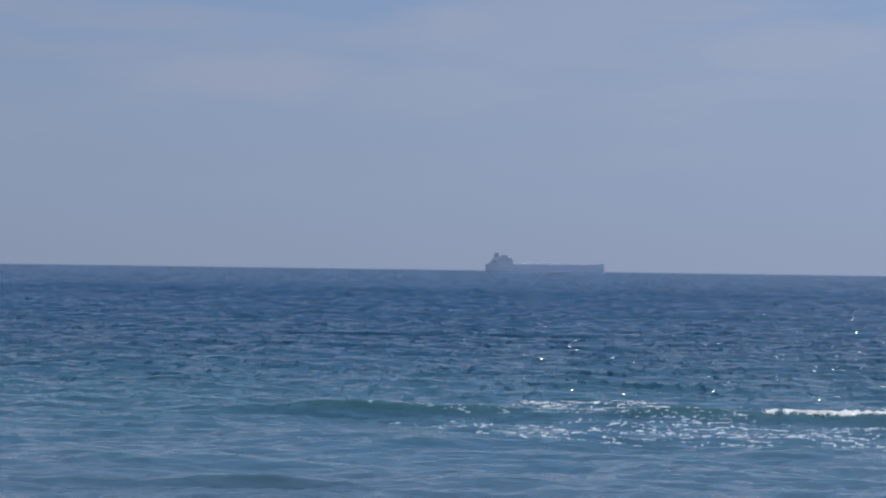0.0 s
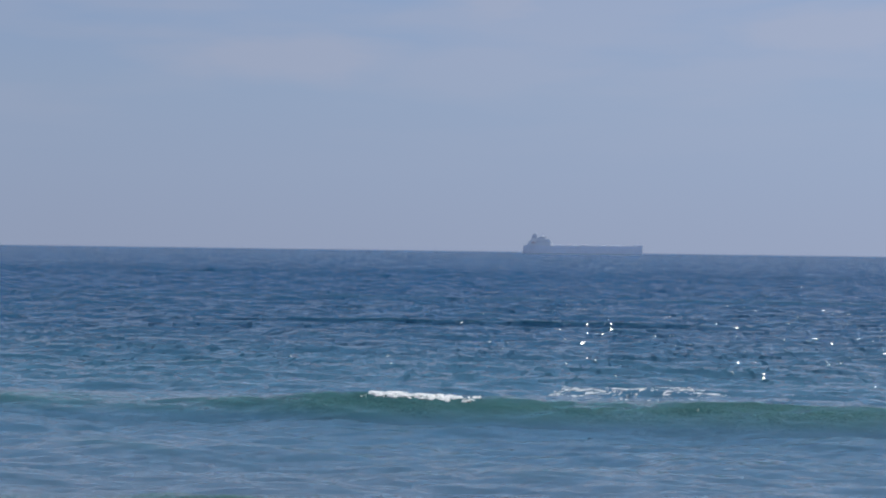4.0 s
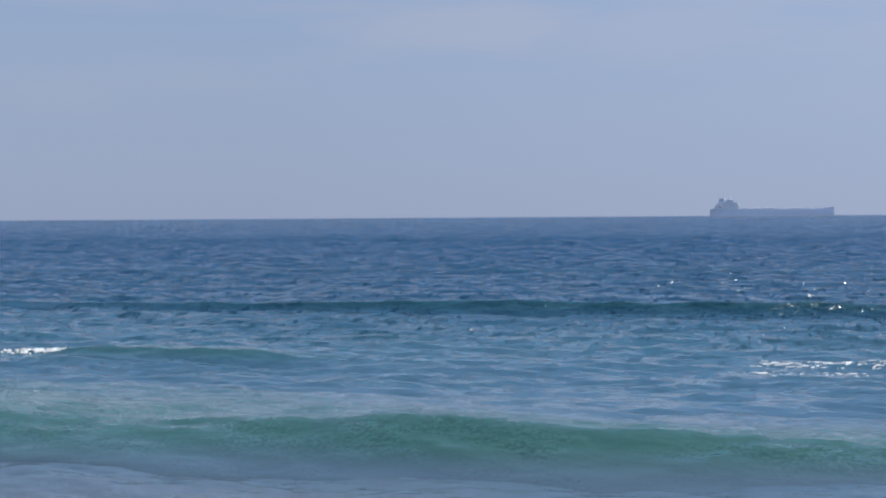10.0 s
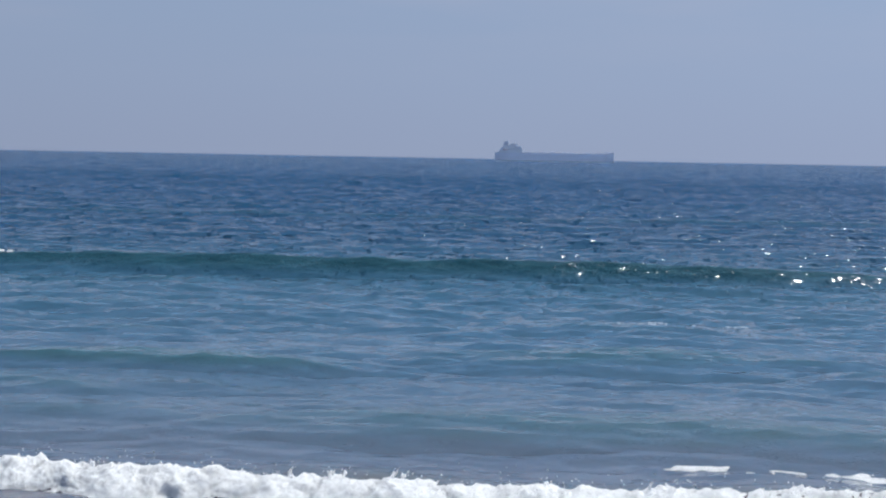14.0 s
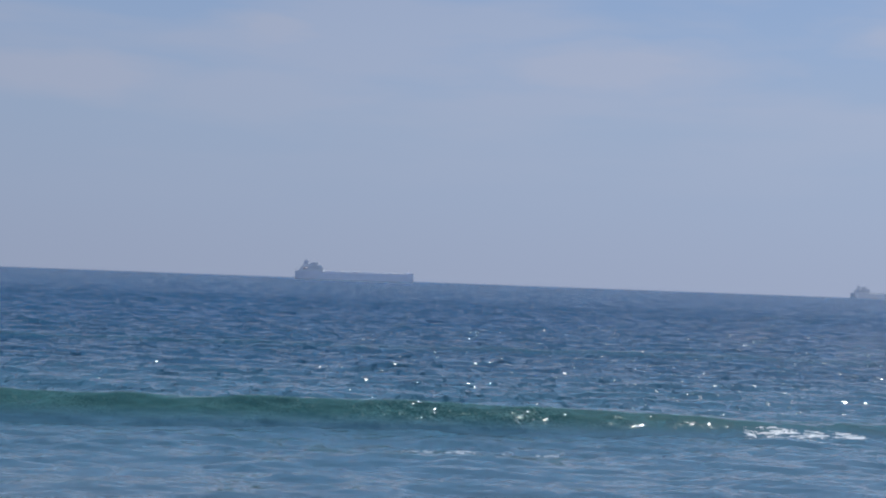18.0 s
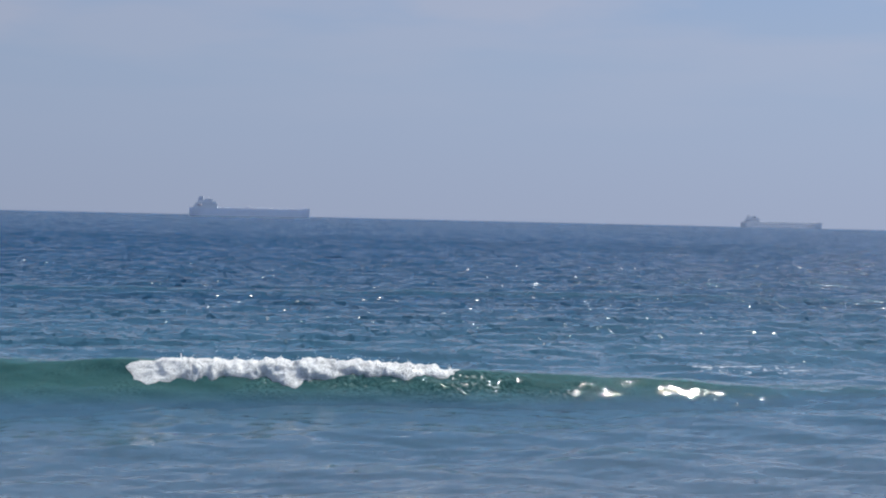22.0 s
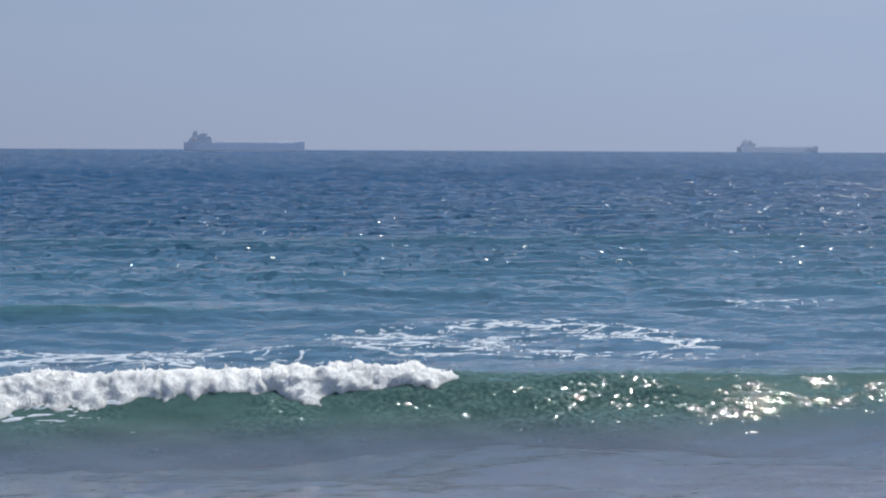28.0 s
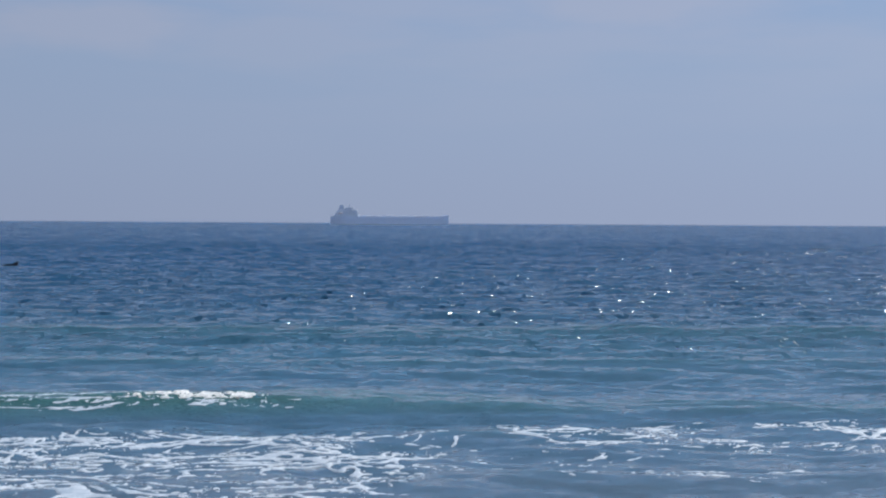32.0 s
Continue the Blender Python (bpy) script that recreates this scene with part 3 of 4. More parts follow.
def make_ship(HULL=HULL, WHITE=WHITE, DECK=DECK, FUNNEL=FUNNEL):
    ship = new("cargo_ship")
    # hull: transom stern, long parallel body, raked and flared bow
    rings = []
    for i in range(33):
        x = -115.0 + 230.0 * i / 32.0
        deck = 15.2 + (2.2 if x > 101 else 0.0) + 0.8 * max(0.0, (x - 70) / 45) ** 2
        full = min(1.0, 0.62 + 0.38 * ((x + 115) / 26)) if x < -89 else 1.0
        if x > 78:
            full = max(0.02, 1.0 - ((x - 78) / 37.0) ** 2.2)
        keel_cut = max(0.0, (-x - 97) / 18.0)
        rise = 2.0 * keel_cut ** 1.5 - 6.0
        low = max(0.02, full * (1 - 0.08 * keel_cut)) if x < 60 else full * max(0.05, 1.0 - 0.12 * max(0.0, (x - 72) / 41.0) ** 1.6)
        b, c = 16.0 * full, 16.0 * low
        push = -1.5 * max(0.0, (x - 95) / 20.0)
        rings.append([(x, -b, deck), (x + 0.35 * push, -0.55 * b - 0.45 * c, 7.0), (x + push, -c, rise + 4), (x + push, -0.7 * c, rise),
                      (x + push, 0.7 * c, rise), (x + push, c, rise + 4), (x + 0.35 * push, 0.55 * b + 0.45 * c, 7.0), (x, b, deck)])
    hull = part("hull", loft(rings), HULL, ship, "slate blue steel hull riding high, painted pale for haze")
    # lighter strip at the waterline: haze painted in
    part("boot_stripe", block(-96, 96, -16.12, 16.12, 0.4, 2.2, 0), WHITE, hull, "boot topping kept pale for haze at the waterline")
    part("bulwark", block(100, 113, -5.5, 5.5, 16.4, 18.3, 0.3), HULL, hull)
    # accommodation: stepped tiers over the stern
    house = part("deckhouse", block(-109, -62, -15, 15, 15.0, 19.2, 0.3, 3.0), WHITE, ship, "stepped accommodation block, painted pale for haze")
    tiers = ((-106, -60, 14.0, 19.2, 22.2), (-104, -62, 13.0, 22.2, 25.0), (-101, -64, 12.5, 25.0, 27.6), (-99, -74, 12.0, 27.6, 29.4))
    for x0, x1, w, z0, z1 in tiers:
        part("deck_tier", block(x0, x1, -w, w, z0, z1, 0.25, 1.5), WHITE, house)
    part("bridge", block(-86, -70, -12, 12, 29.4, 32.2, 0.3), WHITE, house)
    for s in (-1, 1):
        part("bridge_wing", block(-78, -73, min(s * 12, s * 16), max(s * 12, s * 16), 29.5, 31.0, 0.2), WHITE, house)
    for z in (20.4, 23.3, 26.1):
        for k in range(7):
            x = -90.5 + 3.6 * k
            if z > 25 and x < -83:
                continue
            part("porthole", block(x, x + 1.3, -15.2 + 0.9 * (z - 19) / 2, -11.8, z, z + 1.0, 0), GLASS, house)
    part("bridge_window", block(-84, -71.5, -12.15, 12.15, 30.6, 31.8, 0), GLASS, house, "dark band of bridge windows")
    # funnel, masts, boats
    chimney = part("funnel", block(-99, -89, -5, 5, 28.8, 36.0, 0.5, 1.6), FUNNEL, ship, "dark raked funnel")
    part("funnel_cap", block(-97, -89.4, -4.2, 4.2, 36.0, 37.2, 0.2), STEEL, chimney)
    for y in (-1.5, 0.0, 1.5):
        part("exhaust_pipe", rod((-93, y, 37), (-93.6, y, 38.6), 0.5), STEEL, chimney)
    mast = part("radar_mast", rod((-78, 0, 32.4), (-78, 0, 39.0), 0.7, 0.35), STEEL, ship)
    part("yard", rod((-78, -4, 36.2), (-78, 4, 36.2), 0.25), STEEL, mast)
    part("radar", block(-80.2, -75.8, -0.4, 0.4, 37.4, 38.1, 0.1), STEEL, mast)
    for s in (-1, 1):
        boat = rod((-99, s * 15.6, 20.9), (-91, s * 15.6, 20.9), 1.5, 1.2)
        part("lifeboat", boat, DECK, ship, "orange-brown lifeboat on its davits", True)
    # deck: hatches, posts, pipes, forecastle
    for k in range(8):
        x = -55.0 + 18.6 * k
        hatch = part("hatch_cover", block(x, x + 14.0, -10, 10, 15.1, 16.9 + 0.25 * (k % 2), 0.3), DECK, ship)
        part("coaming", block(x - 0.5, x + 14.5, -10.5, 10.5, 15.0, 15.7, 0.1), HULL, hatch)
    for k, x in enumerate((-38.5, -1.3, 35.9, 73.0)):
        part("deck_post", rod((x, -3, 15.2), (x, -3, 20.0 if k % 2 else 18.6), 0.5, 0.35), STEEL, ship)
    part("midship_house", block(-6, 8, -5, 5, 15.2, 18.3, 0.3), STEEL, ship)
    part("deck_pipe", rod((-62, -11.8, 16.5), (98, -11.8, 16.5), 0.4), STEEL, ship)
    fore = part("foremast", rod((105, 0, 17.5), (105, 0, 25.0), 0.45, 0.25), STEEL, ship)
    part("yard", rod((105, -2, 22.5), (105, 2, 22.5), 0.18), STEEL, fore)
    for s in (-1, 1):
        part("windlass", block(97, 100.5, s * 3 - 1.2, s * 3 + 1.2, 16.2, 18.0, 0.2), STEEL, ship)
        part("anchor", block(103.0, 105.0, s * 7.0 - 0.4, s * 7.0 + 0.4, 9.6, 12.2, 0.3), FUNNEL, ship)
    part("stern_rail", rod((-114, -9.5, 16.6), (-114, 9.5, 16.6), 0.18), STEEL, ship)
    part("jack_staff", rod((-113.5, 0, 15.0), (-113.5, 0, 21.0), 0.18), STEEL, ship)
    return tagged(ship, "slate blue bulk carrier lying at anchor, haze put into its paint", "ship", "cargo ships at anchor")


def ship_pose(distance, az):
    a = radians(az)
    return pose(distance * math.sin(a), distance * math.cos(a), 0.0, 0, 0, -az)


ship = make_ship()
ship.matrix_world = ship_pose(2822.0, SHIP_AZ)
# far ship in one pale tone throughout: more haze put into its paint
far_ship = tagged(make_ship(HAZED, HAZED, HAZED, HAZED), "distant cargo ship, haze painted in as pale grey")
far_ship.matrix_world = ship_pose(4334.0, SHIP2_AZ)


# ---- dolphins ----
def make_dolphin():
    body = new("dolphin")
    rings = []
    for i in range(15):
        s = i / 14.0
        r = 0.27 * math.sin(math.pi * min(1.0, s * 0.9 + 0.06)) ** 0.75 * (1 - 0.55 * s)
        r = max(r, 0.03)
        rings.append([(-1.25 + 2.5 * s, r * math.cos(q), -0.10 * (2 * s - 1) ** 2 + 1.1 * r * math.sin(q)) for q in np.linspace(0, 2 * math.pi, 12, endpoint=False)])
    part("body", loft(rings), SKIN, body, smooth=True)

    def fin(name, pts, thick):
        bm = bmesh.new()
        a = [bm.verts.new((x, y - thick, z)) for x, y, z in pts]
        b = [bm.verts.new((x, y + thick, z)) for x, y, z in pts]
        bm.faces.new(a), bm.faces.new(b[::-1])
        for i in range(len(pts)):
            j = (i + 1) % len(pts)
            bm.faces.new((a[j], a[i], b[i], b[j]))
        part(name, bm, SKIN, body)
    fin("dorsal_fin", [(-0.25, 0, 0.22), (0.0, 0, 0.42), (0.18, 0, 0.58), (0.36, 0, 0.64), (0.30, 0, 0.45), (0.34, 0, 0.20)], 0.03)
    for s in (-1, 1):
        fin("flipper", [(-0.6, s * 0.18, -0.12), (-0.3, s * 0.2, -0.12), (-0.15, s * 0.5, -0.3), (-0.3, s * 0.5, -0.3)], 0.02)
        fin("fluke", [(1.15, 0, -0.1), (1.3, s * 0.12, -0.1), (1.5, s * 0.32, -0.1), (1.35, s * 0.30, -0.1)], 0.015)
    return tagged(body, "dark wet dolphin surfacing in the blue sea", "dolphin", "dolphins offshore")


dolphin = make_dolphin()
second_dolphin = copy_thing(dolphin, pose(0, 0, 0))

# ---- the waves of the clip: along-crest height, face and back width ----
WAVES = {}


def wave(key, label, rows, height, front, back, seed, curl=0.0, ripple=1.0):
    shape = (height, front, back, seed, curl, ripple)
    ob = make_wave(label, shape)
    WAVES[key] = (ob, rows, shape)
    return ob


wave("first", "green glassy wave running in to the beach",
     [(0, 49.5, -0.32), (1, 47.5, -0.22), (2, 45.6, -0.10), (4.5, 41.4, 0), (6, 39.2, 0), (7.5, 37.0, 0), (9, 31.6, 0, 0, 0.7), (10, 28.9, 0.02, 0, 1.1), (11, 26.2, -0.04, 0, 0.9),
      (12.5, 23.4, -0.22), (14, 20.6, -0.42), (15, 18.8, -0.5), (17, 15.5, -0.6), (19, 12.5, -1.2), (32, 11.0, -1.6)],
     [(-60, 0.45), (-12, 0.50), (-9.5, 0.50), (-7.5, 0.76), (0, 0.80), (8, 0.74), (20, 0.7), (60, 0.5)], 1.5, 4.2, 3, curl=0.30)
wave("second", "steep green breaking wave with white water",
     [(0, 108, -0.85), (4, 98, -0.74), (7, 89, -0.60), (9, 78.5, -0.44), (11, 70.8, -0.34), (13, 64.8, -0.30), (14, 61.0, -0.28), (17, 53.6, -0.22), (19, 48.0, -0.15), (20, 45.3, -0.10),
      (21, 42.3, -0.06), (22, 40.2, -0.03, 0, 0.9), (23, 38.6, 0, 0, 1.1), (24, 36.6, 0, 0, 1.0), (25, 34.0, 0, 0, 0.6), (26, 31.4, 0, 0, 0.2), (27.5, 27.6, 0), (28, 26.4, 0),
      (29, 23.8, -0.06), (30, 21.2, -0.18), (31, 18.4, -0.35), (32, 16.2, -0.5)],
     [(-60, 0.7), (-15, 1.1), (-6, 1.2), (-2, 1.18), (1, 1.08), (6, 1.0), (9.5, 0.98), (13.5, 0.74), (25, 0.66), (60, 0.6)], 1.75, 4.0, 5, curl=0.42)
wave("third", "low dark swell far out",
     [(0, 152, -0.1), (20, 96, -0.06), (23, 86, -0.04), (25, 79, -0.02), (28, 73.5, 0), (30, 67.8, 0), (32, 62.2, 0)],
     [(-60, 0.45), (-10, 0.5), (5, 0.55), (20, 0.6), (60, 0.5)], 2.6, 5.0, 8)
wave("swell", "low teal swell behind the breaker",
     [(0, 92, -0.45), (20, 60, -0.45), (24, 50.5, -0.25), (28, 42.4, -0.16), (30, 39.4, -0.18), (31, 37.9, -0.02), (32, 36.4, 0.04)],
     [(-60, 0.5), (-9, 0.62), (-3, 0.58), (1, 0.44), (5, 0.26), (10, 0.24), (20, 0.4), (60, 0.3)], 1.35, 4.0, 13)
wave("between", "soft green swell between two larger waves",
     [(0, 70, -0.6, -30), (5, 60, -0.45, -26), (9, 50.5, -0.26, -22), (10, 48, -0.2, -20.5), (12, 41.2, -0.34, -15.5), (14, 33.4, -0.34, -9), (15.5, 30.4, -0.15, -7.5), (17, 27.6, 0.08, -6), (19, 25.0, -0.2, -4),
      (21, 22.6, -0.3, -2.5), (23, 19.2, -0.5, -1), (25, 15, -0.8, 0), (32, 12, -1.6, 0)],
     [(-60, 0.3), (-10, 0.36), (-5, 0.66), (-1, 0.86), (1, 0.84), (4, 0.62), (7, 0.34), (20, 0.28), (60, 0.25)], 1.7, 3.6, 19, curl=0.2)
wave("follow", "small rounded swell following another",
     [(0, 62, -0.5), (10, 44, -0.25), (12, 39, -0.05), (14, 35.4, 0), (17, 31.6, 0.02), (19, 28.4, 0), (21, 25.4, -0.06), (24, 20, -0.4), (26, 15, -0.9), (32, 12, -1.4)],
     [(-60, 0.1), (-4, 0.14), (0, 0.28), (3, 0.34), (6, 0.24), (11, 0.12), (14, 0.22), (20, 0.2), (60, 0.1)], 1.6, 3.0, 23)
wave("ripple_swell", "faint low swell in the shallows",
     [(0, 47, -0.5), (6, 36, -0.35), (10, 31.2, -0.1), (12, 28.6, 0), (14, 26.0, 0.07), (17, 22.5, -0.05), (19, 19, -0.3), (22, 14, -0.8), (32, 12, -1.4)],
     [(-60, 0.15), (-10, 0.16), (-2, 0.20), (2, 0.26), (6, 0.24), (12, 0.12), (60, 0.15)], 1.7, 2.6, 29)
wave("shore", "sandy brown shore break laced with foam",
     [(0, 33, -0.35), (3, 28.6, -0.15), (5, 23.8, -0.08), (6, 22.8, -0.06), (6.5, 22.3, -0.08), (7, 21.4, -0.08), (7.5, 20.2, -0.18), (8, 19.0, -0.42), (9, 16.6, -0.5), (11, 13.5, -0.9), (32, 11, -1.6)],
     [(-60, 0.3), (-14, 0.50), (-9.5, 0.56), (-7, 0.57), (-4.4, 0.52), (-3, 0.42), (-2.2, 0.28), (-0.5, 0.17), (2, 0.16), (8, 0.18), (60, 0.15)], 1.25, 2.4, 37)
wave("wash", "thin sandy swell running up the beach",
     [(0, 40, -0.5), (6, 28, -0.2), (8, 24.6, -0.02), (9, 22.7, 0), (10, 20.6, -0.05), (12, 16.5, -0.5), (32, 12, -1.4)],
     [(-60, 0.1), (-8, 0.16), (-4, 0.26), (-1, 0.2), (6, 0.12), (60, 0.1)], 1.2, 2.2, 43)
wave("last", "low swell following the breaker in",
     [(0, 120, -0.5), (16, 90, -0.4), (20, 76, -0.2), (24, 66.5, -0.12), (28, 57, -0.1), (30, 53.5, -0.08), (32, 50, -0.05)],
     [(-60, 0.25), (-10, 0.3), (0, 0.34), (10, 0.28), (60, 0.3)], 1.9, 3.6, 53)

FOAM_KEYS = []


def foam_rows(spells):
    """Poses of white water that rises through the skin of its wave, slides down a little and sinks again."""
    rows = [(0.0, pose(0, 0.5, -0.8))]
    for on, off in spells:
        if on - 0.6 > rows[-1][0]:
            rows.append((on - 0.6, pose(0, 0.5, -0.8)))
        if on + 0.2 < 32:
            rows.append((on + 0.2, pose(0, 0.0, 0.0)))
        if off < 31.2:
            rows.append((max(off, on + 0.5), pose(0, -0.12, -0.05)))
            rows.append((max(off, on + 0.5) + 1.0, pose(0, 0.5, -0.8)))
    rows.append((32.0, rows[-1][1] if rows[-1][0] < 32 else pose(0, 0, 0)))
    return [r for i, r in enumerate(rows) if i == len(rows) - 1 or r[0] < rows[i + 1][0]]


def step_time(x, xs, ts):
    return float(np.interp(x, xs, ts))


rng = random.Random(7)
x = -17.0
while x < 18.0:
    late = step_time(x, [-17, -7, -4.8, -3.2, -2, -1.1, -0.2, 0.6, 1.8, 2.9, 3.5, 5.2, 6.2, 8.6, 12, 18], [23.0, 23.2, 23.4, 23.5, 23.6, 23.8, 24.9, 25.7, 27.2, 27.9, 28.3, 28.7, 28.9, 29.3, 29.8, 30.4])
    spells = [(late, 99)]
    if -2.6 < x < 8.4:
        early = step_time(x, [-4.2, 0, 3, 4, 6.6, 8.4], [21.3, 21.2, 21.3, 21.7, 22.3, 23.3])
        off = 22.2 if x < 2.0 else 25.9
        spells = [(early, off), (max(late, off + 1.6), 99)]
    if x < 1.0:
        white_water("second", x, rng.uniform(1.2, 1.5), spells, rng.uniform(1.05, 1.15), rng.uniform(0.12, 0.14))
    elif x < 8.4:
        white_water("second", x, rng.uniform(1.1, 1.4), spells, rng.uniform(0.95, 1.05), rng.uniform(0.13, 0.15))
    else:
        white_water("second", x, rng.uniform(1.2, 1.5), spells, rng.uniform(1.0, 1.1), rng.uniform(0.12, 0.14))
    # the first wave breaks close to the beach
    if -15 < x < 12:
        on = step_time(x, [-15, -12, -4, 1, 4, 14], [12.4, 12.6, 12.8, 13.1, 13.5, 13.2])
        thin = x > 2.2
        white_water("first", x, rng.uniform(0.9, 1.3), [(on, 17.5)], rng.uniform(0.5, 0.8) if thin else rng.uniform(0.9, 1.3), rng.uniform(0.03, 0.06) if thin else rng.uniform(0.09, 0.15))
    if -13 < x < 0.5:
        on = step_time(x, [-13, -6, -4, -2, 0.5], [6.9, 7.1, 7.3, 7.9, 8.3])
        white_water("shore", x, rng.uniform(0.7, 1.1), [(on, 9.4)], rng.uniform(0.55, 0.85) if x < -3.4 else rng.uniform(0.3, 0.45), rng.uniform(0.04, 0.065) if x < -3.4 else 0.02)
    x += rng.uniform(0.75, 1.0)

# ---- foam threads and flecks on the wave faces ----
def crest_lace(key, x0, x1, v0, v1, cover, seed, rows=None, mat=None, loops=0.8, stretch=2.4):
    ob, _, shape = WAVES[key]
    X, V = np.meshgrid(np.arange(x0, x1, 0.06), np.arange(v0, v1, 0.05))
    Y, Z = wave_surface(X, V, shape)
    edge = np.minimum(1, 3 * (1 - np.abs(2 * (V - v0) / (v1 - v0) - 1))) * np.minimum(1, 4 * (1 - np.abs(2 * (X - x0) / (x1 - x0) - 1)))
    n = web(X, V * 1.6, seed, stretch, loops) + cover + (edge - 1) * 1.2
    lace = new("foam_threads", lace_mesh("foam_threads", X, Y, n, Z, mat or FILM))
    lace.parent = ob
    tagged(lace, "thin threads of white foam", kind="stuff")
    if rows:
        FOAM_KEYS.append((lace, [(t, pose(0, 0, z)) for t, z in rows]))
    return lace


# flecks on these two crests also stand in for small sun glints
crest_lace("first", -22, 20, -0.5, 0.9, -0.6, 3)
crest_lace("second", -24, 24, -0.5, 1.1, -0.6, 4)
crest_lace("second", 13.2, 18.6, -2.6, -0.4, 0.15, 3, [(0, -0.4), (15.4, -0.4), (16.4, 0), (20.2, 0), (21.2, -0.4), (32, -0.4)])
crest_lace("third", -34, 34, -0.5, 0.8, -0.9, 5)
crest_lace("last", -26, 26, -0.5, 0.8, -0.9, 11)
crest_lace("swell", -12, -1, -1.2, 1.2, -0.1, 6, [(0, -0.4), (29.6, -0.4), (30.8, 0), (32, 0)])
crest_lace("first", -8, 9, -2.0, 0.6, -0.2, 8, [(0, 0), (2.2, 0), (3.6, -0.4), (32, -0.4)])
crest_lace("first", -22, 16, -3.2, 0.0, 0.55, 2, [(0, -0.5), (12.6, -0.5), (13.6, 0), (32, 0)], FOAM)
crest_lace("second", -26, 0.5, -2.2, 0.0, 0.2, 1, [(0, -0.5), (23.2, -0.5), (24.6, 0), (32, 0)])
crest_lace("shore", -15, -0.5, -2.2, 0.4, 0.12, 7, [(0, -0.4), (5.7, -0.4), (6.5, 0), (32, 0)], FOAM, 0.45, 1.1)
crest_lace("shore", -2, 12, -1.4, 0.4, 0.1, 9, [(0, -0.4), (6.0, -0.4), (6.9, 0), (32, 0)], FOAM, 0.7)
crest_lace("wash", -14, 10, -1.2, 0.5, -0.1, 10, [(0, -0.4), (7.0, -0.4), (8.2, 0), (32, 0)])


def white_cap(key, x, on, off, size):
    """A small spill of foam over the crest that comes and goes."""
    ob, _, shape = WAVES[key]
    w, d = 2.6 * size + 0.7, 0.9 * size + 0.12
    X, V = np.meshgrid(np.arange(x - w, x + w, 0.04), np.arange(-1.6 * d, 0.5 * d, 0.04))
    Y, Z = wave_surface(X, V, shape)
    oval = 1.15 - np.sqrt(((X - x) / w) ** 2 + ((V + 0.5 * d) / (1.1 * d)) ** 2) * 1.5
    n = oval * 1.0 - 0.5 + (fbm(X * 6.5, V * 10.0, int(abs(x) * 10) % 7, 4) - 0.5) * 8.0
    thick = 0.05 * (0.6 + fbm(X * 5, V * 6, 3, 4))
    cap = new("white_cap", lace_mesh("white_cap", X, Y, n, Z, FOAM, 0.08, thick))
    cap.parent = ob
    tagged(cap, "small spill of white foam", kind="stuff")
    rows = [(0, -0.3 if on > 0.3 else 0.0)]
    if on > 0.3:
        rows += [(max(0.2, on - 0.4), -0.3), (on + 0.3, 0.0)]
    if off < 31:
        rows += [(off, -0.02), (off + 0.7, -0.3)]
    rows.append((32, rows[-1][1]))
    FOAM_KEYS.append((cap, [(t, pose(0, 0.3 * z, z)) for t, z in rows]))


for key, x, on, off, size in (
        ("first", -5.2, 3.6, 4.7, 0.20), ("first", -4.2, 3.7, 4.8, 0.24), ("first", 8.2, 4.0, 4.9, 0.14), ("first", 10.4, 0.0, 1.4, 0.3), ("first", 8.6, 0.0, 1.2, 0.2),
        # the first wave's spill at -3.0 stands in for sun glitter
        ("first", -4.6, 8.0, 9.2, 0.08), ("first", -3.0, 7.3, 8.4, 0.16), ("first", -9.0, 10.6, 12.0, 0.1), ("first", 3.6, 10.6, 12.0, 0.25),
        ("second", -3.2, 18.5, 20.4, 0.22), ("second", -2.2, 18.6, 20.2, 0.24), ("second", 0.3, 18.5, 19.5, 0.12), ("second", -17.0, 16.0, 18.2, 0.16),
        ("second", -24.0, 13.0, 15.0, 0.14), ("second", -18.0, 10.6, 12.6, 0.16), ("second", -27.0, 10.6, 12.6, 0.2),
        ("second", -2.2, 20.6, 21.6, 0.28), ("second", -8.0, 20.2, 23.4, 0.24), ("second", -5.6, 22.5, 23.8, 0.2), ("second", -0.2, 22.3, 23.6, 0.26), ("between", -5.5, 9.4, 10.8, 0.25), ("swell", -5.5, 30.4, 99, 0.18), ("swell", -4.2, 30.8, 99, 0.16)):
    white_cap(key, x, on, off, size)

# ---- rafts of foam left on the water: they drift with the surface that carries them ----
RAFTS = []
DRIFT = Vector((1.5 / 32, -0.5, 0.0))


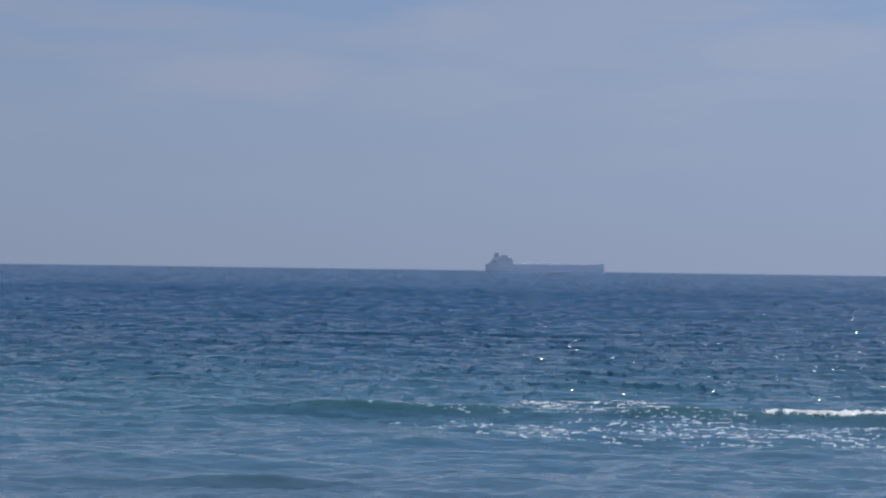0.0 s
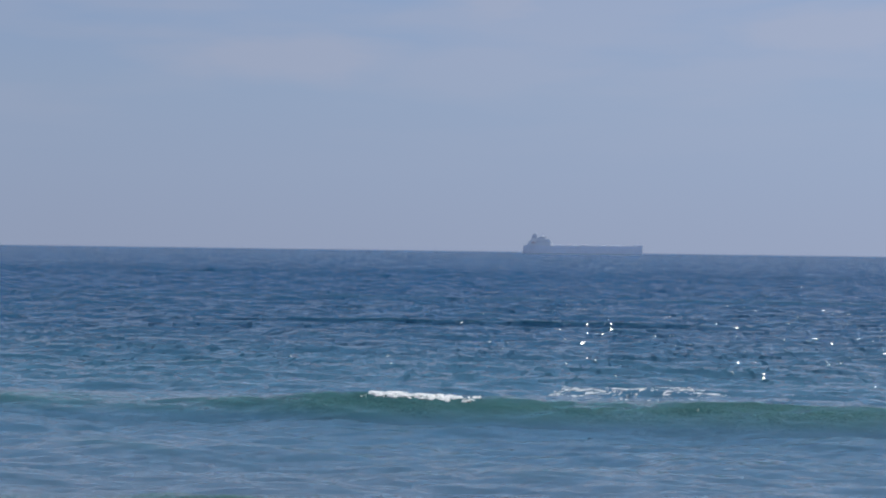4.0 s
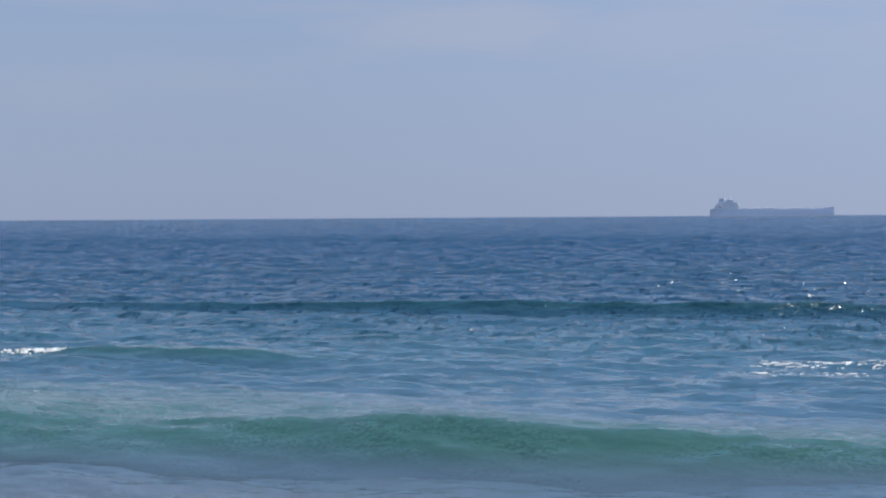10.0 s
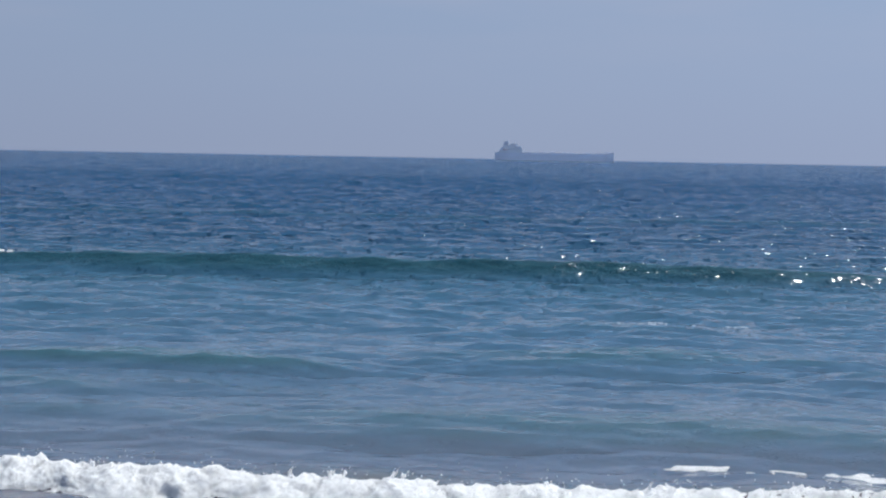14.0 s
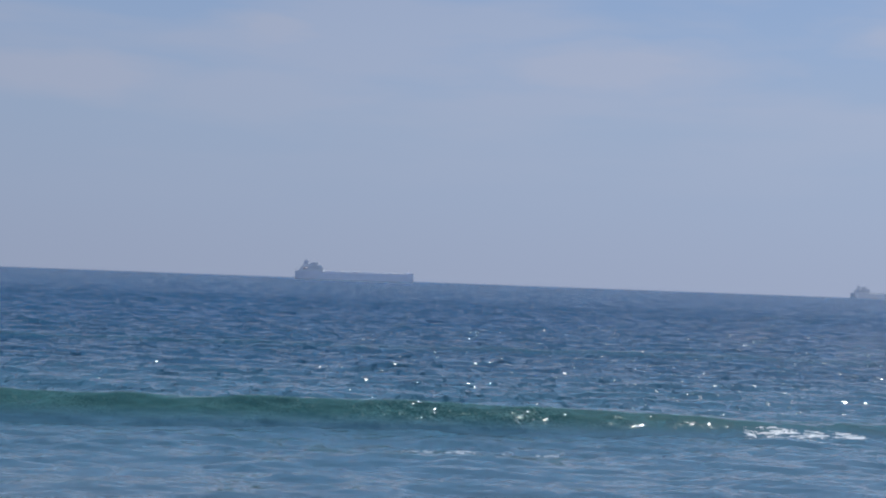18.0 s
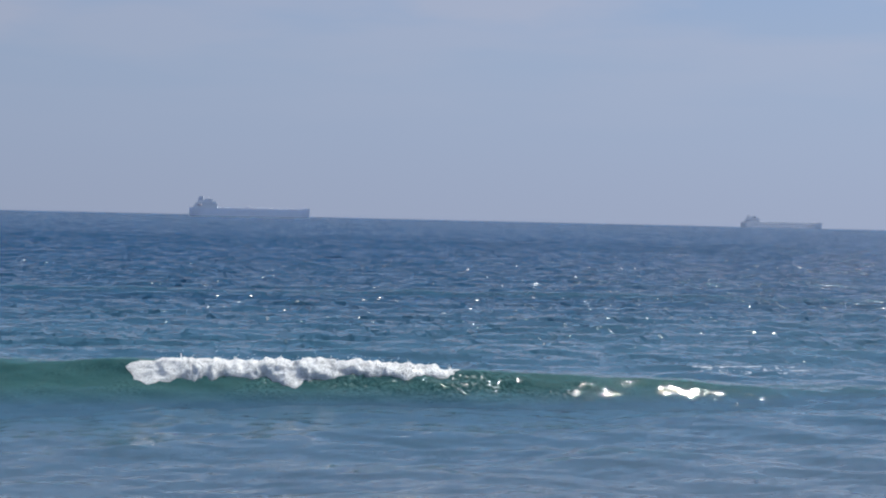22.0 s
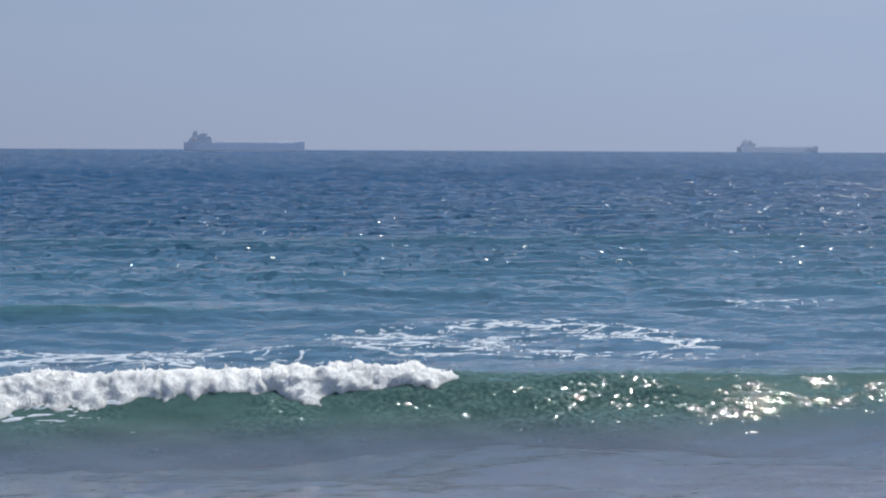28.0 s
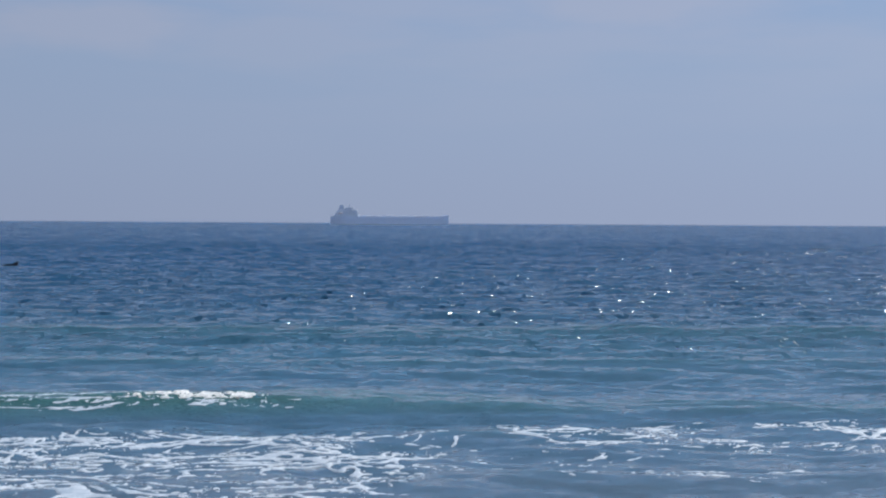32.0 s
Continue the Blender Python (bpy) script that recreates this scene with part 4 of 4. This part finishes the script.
def raft(t0, x, y, wx, wy, seed, rows, cover=0.0, mat=None, fine_by=0.45, bands=(), patchy=0.6, stretch=1.9):
    """Foam that lies round (x, y) at t0 seconds, with its height over the water time by time. Bands: where it is left behind a
    passing breaker it comes up strip by strip; each has its far edge and the time at which it shows."""
    cx, cy = x - DRIFT.x * t0, y - DRIFT.y * t0
    X, Y = np.meshgrid(np.arange(-wx / 2, wx / 2, 0.045), np.arange(-wy / 2, wy / 2, 0.045))
    worn = fbm(X * 0.35 + seed, Y * 0.35, seed + 2, 4) - 0.5
    edge = np.clip((1 - np.abs(X) / (wx / 2)) * 2.2 + 1.2 * worn, 0, 1) * np.clip((1 - np.abs(Y) / (wy / 2)) * 2.2 + 1.2 * worn, 0, 1)
    n = web(X, Y, seed, stretch, fine_by, patchy) + (edge - 1) * 1.5 + cover + 0.7 * (fbm(X * 4.5, Y * 6.0, seed + 3, 3) - 0.5)
    top = chop(X + cx, Y + cy, Y + cy, np.interp(Y + cy, [10, 30, 60, 100], [0.075, 0.10, 0.22, 0.42]), 11) + 0.008
    strips = bands or ((wy, None),)
    low = -wy / 2
    for far, on in strips:
        inside = (Y[:, 0] >= low - 0.001) & (Y[:, 0] < far - wy / 2 + 0.046)
        low = far - wy / 2
        ob = new("foam_raft", lace_mesh("foam_raft", X[inside] + cx, Y[inside] + cy, n[inside], top[inside], mat or FILM, 0.10, 0.012))
        tagged(ob, "thin web of white foam on the sea", "foam", "foam on the water", "stuff")
        if on:
            rows = [(0, HID), (on - 0.9, HID), (on, 0.0), (32, 0.0)]
        RAFTS.append((ob, [(t, pose(DRIFT.x * t, DRIFT.y * t, z)) for t, z in rows]))


HID = -0.32
raft(9, 1.6, 49.0, 11, 10, 1, [(0, 0), (10, 0), (12.5, -0.02), (16, HID), (32, HID)], -0.22, FOAM, 0.8, patchy=0.9)
raft(1, 4.0, 46.0, 24, 15, 2, [(0, 0.0), (2.5, 0.0), (4.5, -0.02), (6, HID), (32, HID)], -0.32, fine_by=0.6, patchy=1.0)
raft(8, 10, 50, 14, 6, 12, [(0, 0.0), (14, 0.0), (18, -0.02), (21, HID), (32, HID)], -0.42, fine_by=0.6)
raft(14, 3.5, 44.5, 8, 2.4, 13, [(0, HID), (11, HID), (13, 0), (18, 0), (20, HID), (32, HID)], -0.2)
raft(25, 17.2, 46.6, 6.5, 3.6, 3, [(0, HID), (20.6, HID), (21.6, 0.0), (32, 0.0)], 0.1, fine_by=0.6)
raft(28, 7.0, 37.6, 16, 11, 4, [(0, HID), (25.2, HID), (26.4, 0.0), (32, 0.0)], -0.1, fine_by=0.6, patchy=1.1)
raft(30, -6.0, 30.4, 22, 17, 5, [], 0.03, fine_by=0.55, patchy=0.35, bands=((4.5, 29.9), (7.5, 29.1), (10.5, 28.2), (13.5, 27.0), (17, 25.8)))
raft(31, -4.0, 23.6, 16, 6.0, 7, [(0, HID), (29.5, HID), (30.2, 0.0), (32, 0.0)], 0.25)
raft(30, 5.5, 30.5, 13, 7.0, 8, [(0, HID), (28.4, HID), (29.4, 0.0), (32, 0.0)], -0.4)
raft(7, -5.0, 19.6, 14, 3.4, 9, [(0, HID), (5.2, HID), (6.4, 0.0), (8.1, 0.0), (8.9, HID), (32, HID)], -0.05, FOAM, 0.5, stretch=1.2)
raft(7, 3.0, 19.0, 16, 2.6, 10, [(0, HID), (5.8, HID), (6.8, 0.0), (8.1, 0.0), (8.9, HID), (32, HID)], -0.3, FOAM, 0.7)
raft(14, 6.6, 22.9, 14, 2.4, 11, [(0, HID), (12.8, HID), (13.8, 0.0), (15, 0.0), (17.5, HID), (32, HID)], 0.2, FOAM)
raft(6.5, 10, 38, 14, 10, 14, [(0, 0), (32, 0)], -0.65)
raft(22, 8, 34, 26, 12, 1, [(0, 0), (32, 0)], -0.85)


def motions():
    walk(water, [(0, pose(0, 0, 0)), (32, pose(32 * DRIFT.x, 32 * DRIFT.y, 0))])
    walk(water_ripples, [(0, pose(0, 0, 0)), (32, pose(-6, -20, 0))])
    for ob, rows, *_ in WAVES.values():
        walk(ob, [(t, pose(side[0] if side else 0, y, z, 0, side[1] if len(side) > 1 else 0)) for t, y, z, *side in rows])
    for ob, rows in FOAM_KEYS:
        walk(ob, rows)
    for ob, rows in RAFTS:
        walk(ob, rows)
    swim = [(0, 42, 165, -0.9), (9.6, 16, 160, -0.9), (10.4, 12, 158, -0.2), (11.2, 10, 156, -0.15), (11.8, 8.6, 153, -0.22), (12.6, 6, 154, -0.9),
            (15.6, -9, 168, -0.9), (16.4, -11, 165, 0.0), (17.2, -12.8, 155, -0.02), (18, -15, 152, -0.9), (30.8, -38.5, 158, -0.9), (31.5, -39.6, 155, -0.05), (32, -40.2, 157, -0.02)]
    walk(dolphin, [(t, pose(x, y, z, 0, 8 * math.sin(t * 2), 0)) for t, x, y, z in swim])
    walk(second_dolphin, [(t, pose(x - 2.4, y + 0.8, z - (0.0 if z < -0.5 else 0.8 if t < 30 else 0.1), 0, 8 * math.sin(t * 2 + 1), 0)) for t, x, y, z in swim])


motions()
